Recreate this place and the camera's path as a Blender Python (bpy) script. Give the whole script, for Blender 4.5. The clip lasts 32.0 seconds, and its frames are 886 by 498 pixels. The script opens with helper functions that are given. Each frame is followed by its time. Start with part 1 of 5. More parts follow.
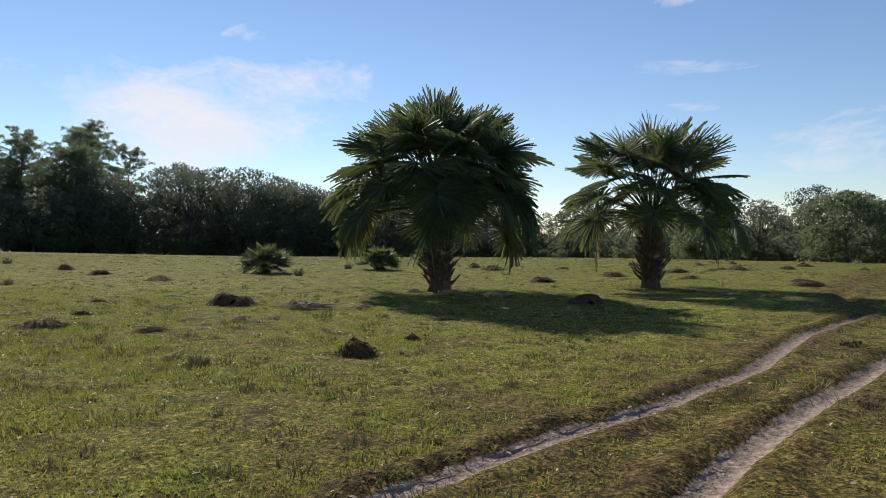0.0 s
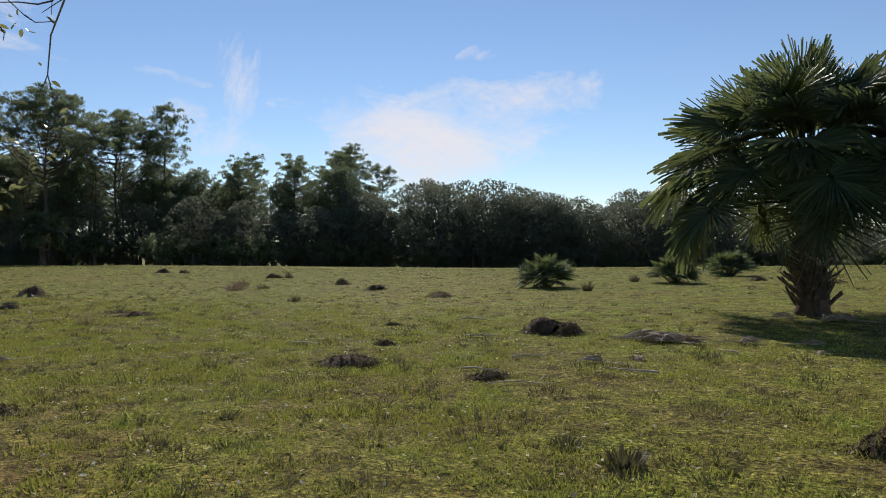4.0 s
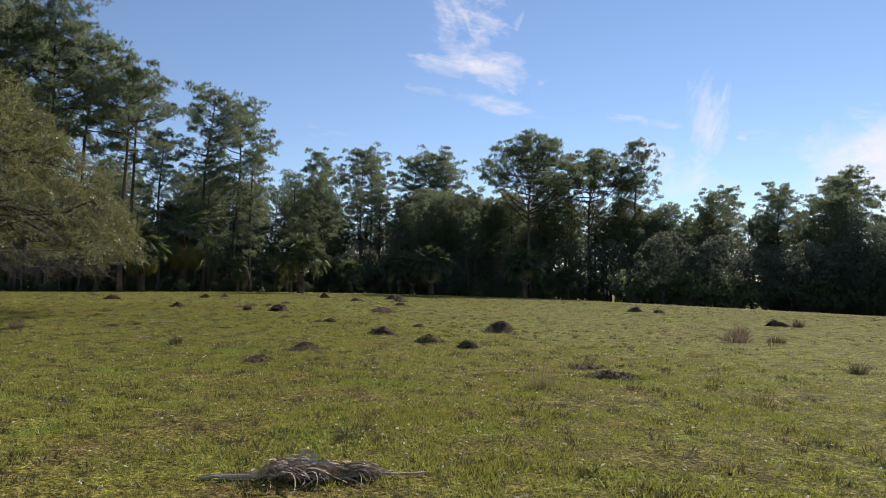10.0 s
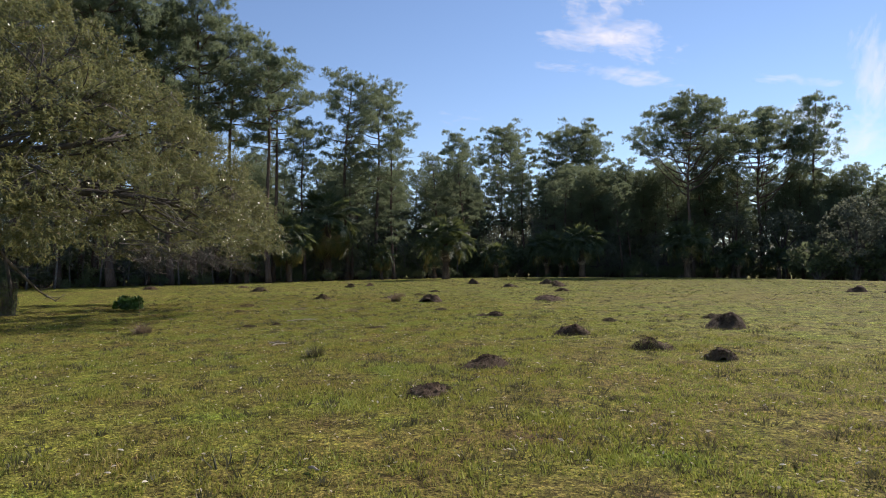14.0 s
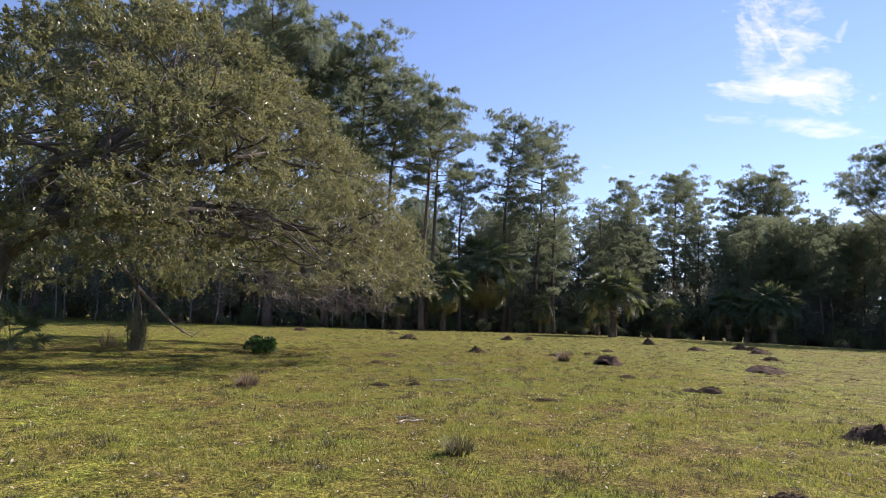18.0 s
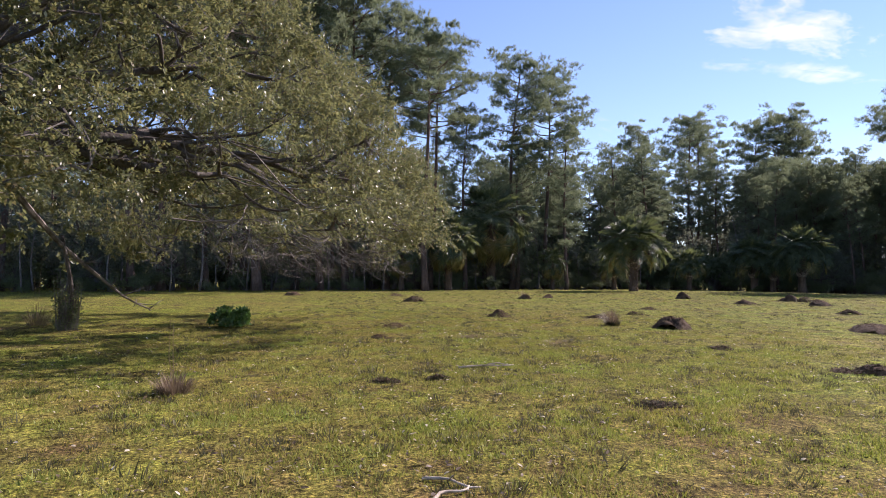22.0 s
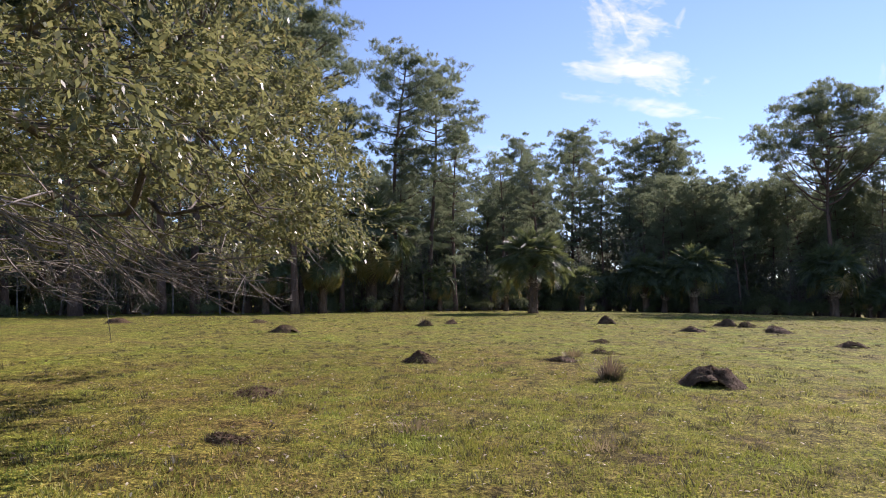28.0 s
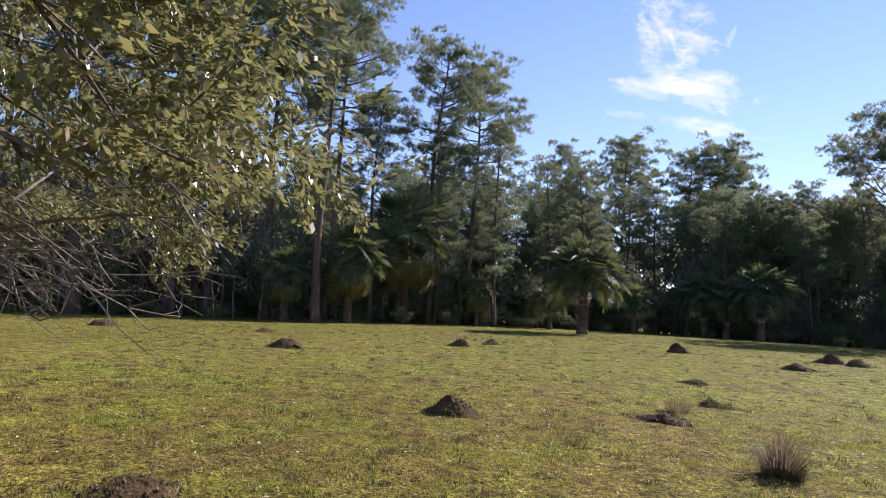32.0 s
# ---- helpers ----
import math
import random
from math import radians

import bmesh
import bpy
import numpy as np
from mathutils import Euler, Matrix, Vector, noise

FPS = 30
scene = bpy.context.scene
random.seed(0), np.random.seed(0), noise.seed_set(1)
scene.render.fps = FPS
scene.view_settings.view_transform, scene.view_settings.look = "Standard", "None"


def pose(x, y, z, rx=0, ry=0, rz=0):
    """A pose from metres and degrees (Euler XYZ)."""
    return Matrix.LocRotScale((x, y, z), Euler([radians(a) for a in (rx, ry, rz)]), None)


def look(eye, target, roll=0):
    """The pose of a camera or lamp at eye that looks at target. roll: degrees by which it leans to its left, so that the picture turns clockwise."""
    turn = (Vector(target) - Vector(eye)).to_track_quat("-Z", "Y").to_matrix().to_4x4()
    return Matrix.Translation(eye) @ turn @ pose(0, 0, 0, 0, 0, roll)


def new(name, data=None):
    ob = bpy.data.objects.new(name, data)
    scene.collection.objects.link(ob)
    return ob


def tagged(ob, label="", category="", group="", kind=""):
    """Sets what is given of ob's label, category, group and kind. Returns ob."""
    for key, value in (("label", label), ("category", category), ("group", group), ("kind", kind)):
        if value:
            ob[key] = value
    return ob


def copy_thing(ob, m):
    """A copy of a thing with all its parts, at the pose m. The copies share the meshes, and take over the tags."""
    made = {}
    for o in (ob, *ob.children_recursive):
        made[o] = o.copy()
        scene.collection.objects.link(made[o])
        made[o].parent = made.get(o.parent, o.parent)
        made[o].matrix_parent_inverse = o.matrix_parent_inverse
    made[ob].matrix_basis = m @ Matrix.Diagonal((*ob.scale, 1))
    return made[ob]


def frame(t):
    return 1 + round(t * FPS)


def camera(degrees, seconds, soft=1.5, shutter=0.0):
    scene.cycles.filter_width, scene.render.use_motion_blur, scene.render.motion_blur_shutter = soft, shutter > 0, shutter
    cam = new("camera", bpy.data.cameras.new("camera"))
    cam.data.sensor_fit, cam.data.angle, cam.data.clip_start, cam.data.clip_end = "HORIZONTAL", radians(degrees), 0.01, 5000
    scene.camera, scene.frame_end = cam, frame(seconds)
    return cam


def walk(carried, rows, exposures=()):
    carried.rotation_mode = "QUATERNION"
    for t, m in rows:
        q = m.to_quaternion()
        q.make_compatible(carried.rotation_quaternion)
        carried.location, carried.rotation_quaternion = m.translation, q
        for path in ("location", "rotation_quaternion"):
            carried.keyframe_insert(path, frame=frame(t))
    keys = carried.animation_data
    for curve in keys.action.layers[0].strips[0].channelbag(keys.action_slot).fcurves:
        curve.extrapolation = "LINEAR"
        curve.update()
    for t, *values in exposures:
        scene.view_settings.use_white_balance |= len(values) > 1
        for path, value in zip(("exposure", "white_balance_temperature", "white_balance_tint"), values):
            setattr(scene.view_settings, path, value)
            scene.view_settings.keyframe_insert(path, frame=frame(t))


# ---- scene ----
cam = camera(65.9, 32.0, soft=1.0)
METRES, EYE, TILT, LEAN, TURN = 37.5, 1.5, 0.0, 0.0, 3.3
ROWS = [
    (0.0, 0.0, 0.0, 0.0, 0.0, -1.25, -0.09),
    (0.5, -0.0085, 0.0122, -0.0003, 0.25, -0.98, -2.09),
    (1.0, -0.0149, 0.0216, 0.0015, 6.18, 0.08, -2.13),
    (1.5, -0.0226, 0.0315, 0.0011, 8.72, 2.34, -1.2),
    (2.0, -0.0317, 0.0416, 0.0009, 17.21, 1.69, 2.63),
    (2.5, -0.04, 0.0515, 0.0005, 24.62, 2.33, 4.58),
    (3.0, -0.0486, 0.0614, -0.0002, 22.75, -0.41, 1.9),
    (3.5, -0.0574, 0.0725, -0.0007, 20.36, -0.64, 0.94),
    (5.5, -0.084, 0.1182, -0.0017, 18.38, 1.51, 1.28),
    (6.0, -0.093, 0.1282, -0.0017, 25.06, 3.38, 0.87),
    (6.5, -0.1002, 0.1392, -0.0022, 23.77, 3.68, 0.16),
    (7.0, -0.1074, 0.1504, -0.0026, 14.95, 4.51, -2.47),
    (7.5, -0.1167, 0.1612, -0.0039, 12.09, 4.63, -3.74),
    (8.0, -0.127, 0.1711, -0.0035, 21.41, 4.33, -3.33),
    (8.5, -0.1398, 0.1802, -0.0035, 30.26, 1.18, -1.79),
    (9.0, -0.1529, 0.189, -0.003, 44.76, 1.93, -0.72),
    (9.5, -0.1676, 0.1955, -0.0039, 50.44, 1.86, -1.22),
    (10.0, -0.1812, 0.2036, -0.0035, 56.8, 3.31, -0.61),
    (10.5, -0.1958, 0.21, -0.004, 57.17, 2.25, -0.88),
    (11.0, -0.2104, 0.2171, -0.0044, 58.2, 1.39, -0.63),
    (11.5, -0.2259, 0.2225, -0.0044, 57.29, 1.41, -0.33),
    (12.0, -0.2407, 0.2282, -0.0044, 54.39, 1.76, 1.6),
    (12.5, -0.2553, 0.2311, -0.0037, 52.81, 1.64, 1.58),
    (13.0, -0.2702, 0.2329, -0.0033, 52.9, 1.13, 1.49),
    (13.5, -0.2855, 0.2342, -0.002, 61.27, 1.18, 1.51),
    (14.0, -0.3016, 0.2343, -0.0011, 68.25, 1.93, 1.12),
    (14.5, -0.317, 0.2368, -0.0006, 71.81, 4.53, 1.38),
    (16.5, -0.3729, 0.2547, -0.0019, 69.94, 7.3, -0.6),
    (17.0, -0.3878, 0.2566, -0.0017, 75.32, 7.14, -2.29),
    (17.5, -0.4054, 0.2594, -0.0025, 77.99, 6.38, -2.03),
    (18.0, -0.4228, 0.2599, -0.0026, 81.11, 6.25, -1.97),
    (18.5, -0.4398, 0.2622, -0.0027, 82.22, 6.48, -0.46),
    (19.0, -0.457, 0.2656, -0.0019, 74.77, 6.1, -1.59),
    (19.5, -0.472, 0.2689, -0.0016, 65.37, 3.52, -0.71),
    (20.0, -0.4875, 0.2713, -0.0009, 65.56, 3.12, -0.62),
    (20.5, -0.5032, 0.2696, -0.0009, 70.32, 3.46, -1.35),
    (21.0, -0.5205, 0.2701, -0.0013, 79.27, 3.32, -1.69),
    (21.5, -0.5377, 0.2675, -0.002, 81.17, 3.11, -1.64),
    (22.0, -0.5553, 0.2679, -0.0018, 81.11, 2.79, -0.14),
    (22.5, -0.5712, 0.2678, -0.001, 81.33, 2.81, 0.19),
    (23.0, -0.5885, 0.2685, -0.001, 81.87, 4.45, 2.22),
    (23.5, -0.6057, 0.2683, -0.0012, 81.67, 4.34, 0.94),
    (24.0, -0.6228, 0.2666, -0.001, 81.62, 2.43, 0.75),
    (24.5, -0.6401, 0.2661, 0.0001, 81.79, 2.55, 0.71),
    (26.5, -0.7041, 0.2712, 0.0002, 82.21, 6.12, -0.1),
    (27.0, -0.7231, 0.2752, 0.0017, 76.08, 1.96, 0.14),
    (27.5, -0.74, 0.2811, 0.0026, 72.61, 4.12, -0.06),
    (28.0, -0.7574, 0.2846, 0.0033, 69.99, 4.36, -0.02),
    (28.5, -0.7738, 0.2901, 0.0036, 69.43, 4.36, -0.33),
    (29.0, -0.789, 0.2945, 0.0045, 69.94, 4.23, -0.38),
    (29.5, -0.8051, 0.3001, 0.0042, 71.06, 4.03, -0.48),
    (30.0, -0.8212, 0.3055, 0.0047, 71.08, 3.8, -0.78),
    (30.5, -0.8377, 0.3091, 0.0048, 72.32, 2.34, -0.51),
    (31.0, -0.8536, 0.3144, 0.0061, 73.19, 2.29, -0.42),
    (31.5, -0.8687, 0.3181, 0.007, 73.08, 3.22, -0.27),
    (32.0, -0.8829, 0.326, 0.0063, 72.92, 5.27, -2.58),
]
walk(cam, [(t, pose(0, 0, EYE, TILT, LEAN, TURN) @ pose(METRES * x, METRES * y, METRES * z, 90 + pitch, roll, yaw)) for t, x, y, z, yaw, pitch, roll in ROWS],
     [(0.0, 0.15, 6300, 14), (6.0, 0.0, 6400, 14), (9.0, 0.2, 6450, 16), (13.0, 0.35, 6400, 18), (15.5, 0.4, 6400, 20), (17.0, 0.42, 6350, 21), (17.5, 0.7, 6300, 26), (18.3, 0.9, 6250, 31), (19.1, 0.8, 6250, 31), (19.6, 0.5, 6250, 31), (20.5, 0.55, 6250, 31), (21.2, 0.82, 6250, 31), (24.0, 0.93, 6250, 31), (27.0, 0.85, 6250, 31), (29.0, 0.88, 6250, 31), (31.0, 0.95, 6250, 31), (32.0, 0.85, 6250, 31)])

# ---- world, sun, exposure ----
SUN_YAW, SUN_UP = 29.0, 34.0
world = bpy.data.worlds.new("sky")
scene.world = world
world.use_nodes = True
wn, wl = world.node_tree.nodes, world.node_tree.links
sky = wn.new("ShaderNodeTexSky")
sky.sky_type, sky.sun_disc = "NISHITA", False
sky.sun_elevation, sky.sun_rotation = radians(SUN_UP), radians(-SUN_YAW)
sky.air_density, sky.dust_density, sky.ozone_density = 1.0, 0.0, 3.0
wn["Background"].inputs["Strength"].default_value = 0.099
wl.new(sky.outputs["Color"], wn["Background"].inputs["Color"])
sun_way = Vector((-math.sin(radians(SUN_YAW)) * math.cos(radians(SUN_UP)), math.cos(radians(SUN_YAW)) * math.cos(radians(SUN_UP)), math.sin(radians(SUN_UP))))
lamp = bpy.data.lights.new("sun", "SUN")
lamp.energy, lamp.angle, lamp.color = 5.0, radians(0.55), (1.0, 0.94, 0.84)
sun = new("sun", lamp)
sun.matrix_world = look(sun_way * 200, (0, 0, 0))


# ---- materials ----
def shader(name):
    m = bpy.data.materials.new(name)
    m.use_nodes = True
    return m, m.node_tree.nodes, m.node_tree.links, m.node_tree.nodes["Principled BSDF"]


def ramp_of(n, l, source, stops):
    r = n.new("ShaderNodeValToRGB")
    e = r.color_ramp.elements
    while len(e) < len(stops):
        e.new(0.5)
    for i, (p, c) in enumerate(stops):
        e[i].position, e[i].color = p, (*c, 1)
    l.new(source, r.inputs["Fac"])
    return r.outputs["Color"]


def noise_of(n, l, scale, detail=4.0, rough=0.6, stretch=(1, 1, 1), space="Object"):
    tc, mp, t = n.new("ShaderNodeTexCoord"), n.new("ShaderNodeMapping"), n.new("ShaderNodeTexNoise")
    mp.inputs["Scale"].default_value = stretch
    t.inputs["Scale"].default_value, t.inputs["Detail"].default_value, t.inputs["Roughness"].default_value = scale, detail, rough
    l.new(tc.outputs[space], mp.inputs["Vector"])
    l.new(mp.outputs["Vector"], t.inputs["Vector"])
    return t.outputs["Fac"]


def mixed(n, l, fac, a, b, kind="MIX"):
    x = n.new("ShaderNodeMix")
    x.data_type, x.blend_type = "RGBA", kind
    for key, v in ((0, fac), (6, a), (7, b)):
        if isinstance(v, (int, float)):
            x.inputs[key].default_value = v
        elif isinstance(v, tuple):
            x.inputs[key].default_value = (*v, 1)
        else:
            l.new(v, x.inputs[key])
    return x.outputs[2]


def bumped(n, l, bs, height, strength, distance):
    b = n.new("ShaderNodeBump")
    b.inputs["Strength"].default_value, b.inputs["Distance"].default_value = strength, distance
    l.new(height, b.inputs["Height"])
    l.new(b.outputs["Normal"], bs.inputs["Normal"])


def rough_matter(name, stops, scale, fine, rough=0.9, bump=0.6, dist=0.02, stretch=(1, 1, 1)):
    """Bark, soil and wood: colour by two scales of grain, and relief."""
    m, n, l, bs = shader(name)
    big, small = noise_of(n, l, scale, 5, 0.6, stretch), noise_of(n, l, fine, 4, 0.7, stretch)
    base = ramp_of(n, l, big, stops)
    grain = ramp_of(n, l, small, [(0.3, (0.55, 0.55, 0.55)), (0.7, (1.25, 1.25, 1.25))])
    l.new(mixed(n, l, 0.8, base, grain, "MULTIPLY"), bs.inputs["Base Color"])
    bs.inputs["Roughness"].default_value = rough
    bs.inputs["Specular IOR Level"].default_value = 0.15
    bumped(n, l, bs, small, bump, dist)
    return m


def foliage(name, stops, through_colour, glow=0.3, rough=0.5, gloss=0.4):
    """Leaves: each leaf has its own tone, lets some light through and has a waxy gloss."""
    m, n, l, bs = shader(name)
    g, oi = n.new("ShaderNodeNewGeometry"), n.new("ShaderNodeObjectInfo")
    mp = n.new("ShaderNodeMath")
    mp.operation = "MULTIPLY_ADD"
    l.new(oi.outputs["Random"], mp.inputs[0])
    mp.inputs[1].default_value = 0.22
    l.new(g.outputs["Random Per Island"], mp.inputs[2])
    sc = n.new("ShaderNodeMath")
    sc.operation = "MULTIPLY"
    l.new(mp.outputs[0], sc.inputs[0])
    sc.inputs[1].default_value = 0.82
    col = ramp_of(n, l, sc.outputs[0], stops)
    l.new(col, bs.inputs["Base Color"])
    bs.inputs["Roughness"].default_value = rough
    bs.inputs["Specular IOR Level"].default_value = gloss
    tr, mx = n.new("ShaderNodeBsdfTranslucent"), n.new("ShaderNodeMixShader")
    l.new(mixed(n, l, 0.6, col, through_colour, "MIX"), tr.inputs["Color"])
    mx.inputs["Fac"].default_value = glow
    l.new(bs.outputs["BSDF"], mx.inputs[1])
    l.new(tr.outputs["BSDF"], mx.inputs[2])
    l.new(mx.outputs["Shader"], n["Material Output"].inputs["Surface"])
    return m


PINE_BARK = rough_matter("pine_bark", [(0.3, (0.07, 0.05, 0.04)), (0.6, (0.16, 0.11, 0.085)), (0.8, (0.24, 0.19, 0.16))], 2.2, 14, 0.9, 0.8, 0.05, (1, 1, 0.35))
OAK_BARK = rough_matter("oak_bark", [(0.3, (0.06, 0.05, 0.042)), (0.6, (0.14, 0.12, 0.1)), (0.85, (0.25, 0.23, 0.2))], 3.0, 26, 0.9, 0.8, 0.03, (1, 1, 0.5))
TWIG_BARK = rough_matter("twig_bark", [(0.3, (0.09, 0.075, 0.06)), (0.7, (0.26, 0.23, 0.2))], 4.0, 40, 0.85, 0.4, 0.01)
BOOT = rough_matter("palm_boot_fibre", [(0.3, (0.06, 0.042, 0.03)), (0.6, (0.15, 0.105, 0.07)), (0.85, (0.28, 0.21, 0.15))], 5.0, 30, 0.9, 0.7, 0.02, (1, 1, 0.3))
SOIL = rough_matter("dug_soil", [(0.3, (0.05, 0.03, 0.016)), (0.55, (0.11, 0.07, 0.04)), (0.8, (0.22, 0.15, 0.09))], 5.0, 34, 0.95, 1.0, 0.04)
DRY = rough_matter("dry_frond", [(0.3, (0.26, 0.19, 0.12)), (0.55, (0.5, 0.4, 0.29)), (0.8, (0.75, 0.67, 0.54))], 7.0, 45, 0.8, 0.4, 0.01)
BLEACHED = rough_matter("bleached_wood", [(0.3, (0.3, 0.24, 0.17)), (0.7, (0.62, 0.52, 0.4))], 9.0, 60, 0.8, 0.4, 0.01)
NEEDLE = foliage("pine_needles", [(0.0, (0.07, 0.098, 0.06)), (0.5, (0.125, 0.16, 0.092)), (1.0, (0.23, 0.255, 0.155))], (0.35, 0.4, 0.21), 0.45, 0.7, 0.12)
HAMMOCK = foliage("hammock_leaves", [(0.0, (0.065, 0.078, 0.055)), (0.5, (0.105, 0.118, 0.082)), (1.0, (0.19, 0.19, 0.14))], (0.26, 0.28, 0.19), 0.34, 0.9, 0.02)
BRUSH = foliage("understory_leaves", [(0.0, (0.05, 0.072, 0.037)), (0.5, (0.09, 0.12, 0.055)), (1.0, (0.18, 0.195, 0.095))], (0.32, 0.35, 0.18), 0.42, 0.65, 0.2)
OAK_LEAF = foliage("oak_leaves", [(0.0, (0.06, 0.075, 0.036)), (0.5, (0.11, 0.13, 0.058)), (0.82, (0.19, 0.185, 0.075)), (1.0, (0.32, 0.2, 0.09))], (0.36, 0.36, 0.13), 0.4, 0.36, 0.55)
FROND = foliage("palm_frond", [(0.0, (0.036, 0.056, 0.034)), (0.5, (0.062, 0.09, 0.05)), (1.0, (0.13, 0.155, 0.075))], (0.28, 0.32, 0.09), 0.34, 0.5, 0.25)
OLD_FROND = foliage("yellowing_frond", [(0.0, (0.12, 0.12, 0.035)), (0.6, (0.22, 0.19, 0.06)), (1.0, (0.34, 0.27, 0.12))], (0.4, 0.34, 0.1), 0.3, 0.45, 0.4)
LUSH = foliage("lush_leaves", [(0.0, (0.025, 0.06, 0.015)), (0.6, (0.05, 0.115, 0.025)), (1.0, (0.11, 0.2, 0.045))], (0.15, 0.28, 0.05), 0.28, 0.4, 0.5)
STRAW = foliage("straw_grass", [(0.0, (0.09, 0.065, 0.04)), (0.5, (0.2, 0.15, 0.085)), (1.0, (0.36, 0.28, 0.16))], (0.4, 0.32, 0.16), 0.3, 0.6, 0.3)
RUST = foliage("reddish_grass", [(0.0, (0.055, 0.04, 0.028)), (0.5, (0.14, 0.1, 0.064)), (1.0, (0.31, 0.24, 0.16))], (0.28, 0.2, 0.12), 0.28, 0.6, 0.3)
TUFT = foliage("tuft_blades", [(0.0, (0.03, 0.032, 0.016)), (0.6, (0.07, 0.07, 0.03)), (1.0, (0.16, 0.13, 0.07))], (0.2, 0.18, 0.08), 0.25, 0.6, 0.3)
PALE_LEAF = foliage("pale_dry_leaves", [(0.0, (0.4, 0.33, 0.22)), (0.5, (0.62, 0.54, 0.4)), (1.0, (0.8, 0.74, 0.6))], (0.7, 0.6, 0.42), 0.35, 0.7, 0.1)
GRASS = foliage("pasture_blades", [(0.0, (0.11, 0.11, 0.03)), (0.45, (0.19, 0.19, 0.045)), (0.75, (0.28, 0.25, 0.075)), (1.0, (0.46, 0.36, 0.19))], (0.4, 0.4, 0.09), 0.35, 0.5, 0.35)


def pasture():
    m, n, l, bs = shader("pasture")
    wide, mid, clump, fine = noise_of(n, l, 0.12, 4, 0.6), noise_of(n, l, 0.9, 5, 0.65), noise_of(n, l, 6.5, 4, 0.7), noise_of(n, l, 24, 4, 0.75)
    a = ramp_of(n, l, mid, [(0.3, (0.17, 0.14, 0.065)), (0.43, (0.21, 0.2, 0.06)), (0.55, (0.225, 0.235, 0.052)), (0.72, (0.2, 0.27, 0.05))])
    b = ramp_of(n, l, mid, [(0.3, (0.21, 0.15, 0.07)), (0.5, (0.25, 0.225, 0.07)), (0.7, (0.25, 0.265, 0.056))])
    base = mixed(n, l, ramp_of(n, l, wide, [(0.45, (0, 0, 0)), (0.62, (1, 1, 1))]), a, b)
    tone = ramp_of(n, l, clump, [(0.34, (0.3, 0.28, 0.27)), (0.45, (0.9, 0.9, 0.88)), (0.66, (1.4, 1.42, 1.3))])
    grain = ramp_of(n, l, fine, [(0.4, (0.14, 0.13, 0.11)), (0.5, (0.82, 0.82, 0.77)), (0.6, (1.7, 1.65, 1.35))])
    base = mixed(n, l, 0.7, mixed(n, l, 0.9, base, tone, "MULTIPLY"), grain, "MULTIPLY")
    tc, vo, warp, sep = n.new("ShaderNodeTexCoord"), n.new("ShaderNodeTexVoronoi"), n.new("ShaderNodeVectorMath"), n.new("ShaderNodeSeparateColor")
    vo.inputs["Scale"].default_value = 52
    warp.operation = "MULTIPLY_ADD"
    l.new(fine, warp.inputs[0])
    warp.inputs[1].default_value = (0.05, 0.05, 0.05)
    l.new(tc.outputs["Object"], warp.inputs[2])
    l.new(warp.outputs[0], vo.inputs["Vector"])
    l.new(vo.outputs["Color"], sep.inputs[0])
    fleck = ramp_of(n, l, sep.outputs[0], [(0.0, (0.22, 0.2, 0.18)), (0.35, (0.7, 0.68, 0.62)), (0.65, (1.0, 1.05, 0.87)), (0.9, (1.25, 1.2, 1.05)), (1.0, (1.7, 1.5, 1.4))])
    base = mixed(n, l, 0.85, base, fleck, "MULTIPLY")
    # near the track: browner thatch, darkened to stand for shade between blades
    thatch_shade = n.new("ShaderNodeAttribute")
    thatch_shade.attribute_name = "thatch_shade"
    base = mixed(n, l, thatch_shade.outputs["Fac"], base, mixed(n, l, 1.0, base, (0.8, 0.71, 0.74), "MULTIPLY"))
    spots = ramp_of(n, l, noise_of(n, l, 2.6, 5, 0.65), [(0.36, (0.42, 0.4, 0.36)), (0.47, (0.95, 0.95, 0.95)), (0.56, (1.05, 1.05, 1.0)), (0.66, (1.3, 1.4, 1.1))])
    base = mixed(n, l, 0.85, base, spots, "MULTIPLY")
    worn = n.new("ShaderNodeAttribute")
    worn.attribute_name = "worn"
    base = mixed(n, l, worn.outputs["Fac"], base, mixed(n, l, 1.0, base, (0.72, 0.6, 0.85), "MULTIPLY"))
    sand = n.new("ShaderNodeAttribute")
    sand.attribute_name = "bare"
    soil = ramp_of(n, l, noise_of(n, l, 15, 6, 0.8), [(0.34, (0.09, 0.06, 0.042)), (0.48, (0.26, 0.195, 0.145)), (0.7, (0.48, 0.39, 0.31))])
    edge, ragged, relief = n.new("ShaderNodeMath"), n.new("ShaderNodeMath"), n.new("ShaderNodeMath")
    edge.operation, edge.use_clamp, ragged.operation, relief.operation = "MULTIPLY_ADD", True, "SUBTRACT", "MULTIPLY_ADD"
    l.new(sand.outputs["Fac"], ragged.inputs[0])
    l.new(clump, ragged.inputs[1])
    l.new(ragged.outputs[0], edge.inputs[0])
    edge.inputs[1].default_value, edge.inputs[2].default_value = 6.0, 0.4
    l.new(mixed(n, l, edge.outputs[0], base, soil), bs.inputs["Base Color"])
    bs.inputs["Roughness"].default_value = 0.95
    bs.inputs["Specular IOR Level"].default_value = 0.06
    l.new(clump, relief.inputs[0])
    relief.inputs[1].default_value = 1.6
    l.new(sep.outputs[1], relief.inputs[2])
    bumped(n, l, bs, relief.outputs[0], 0.8, 0.05)
    return m


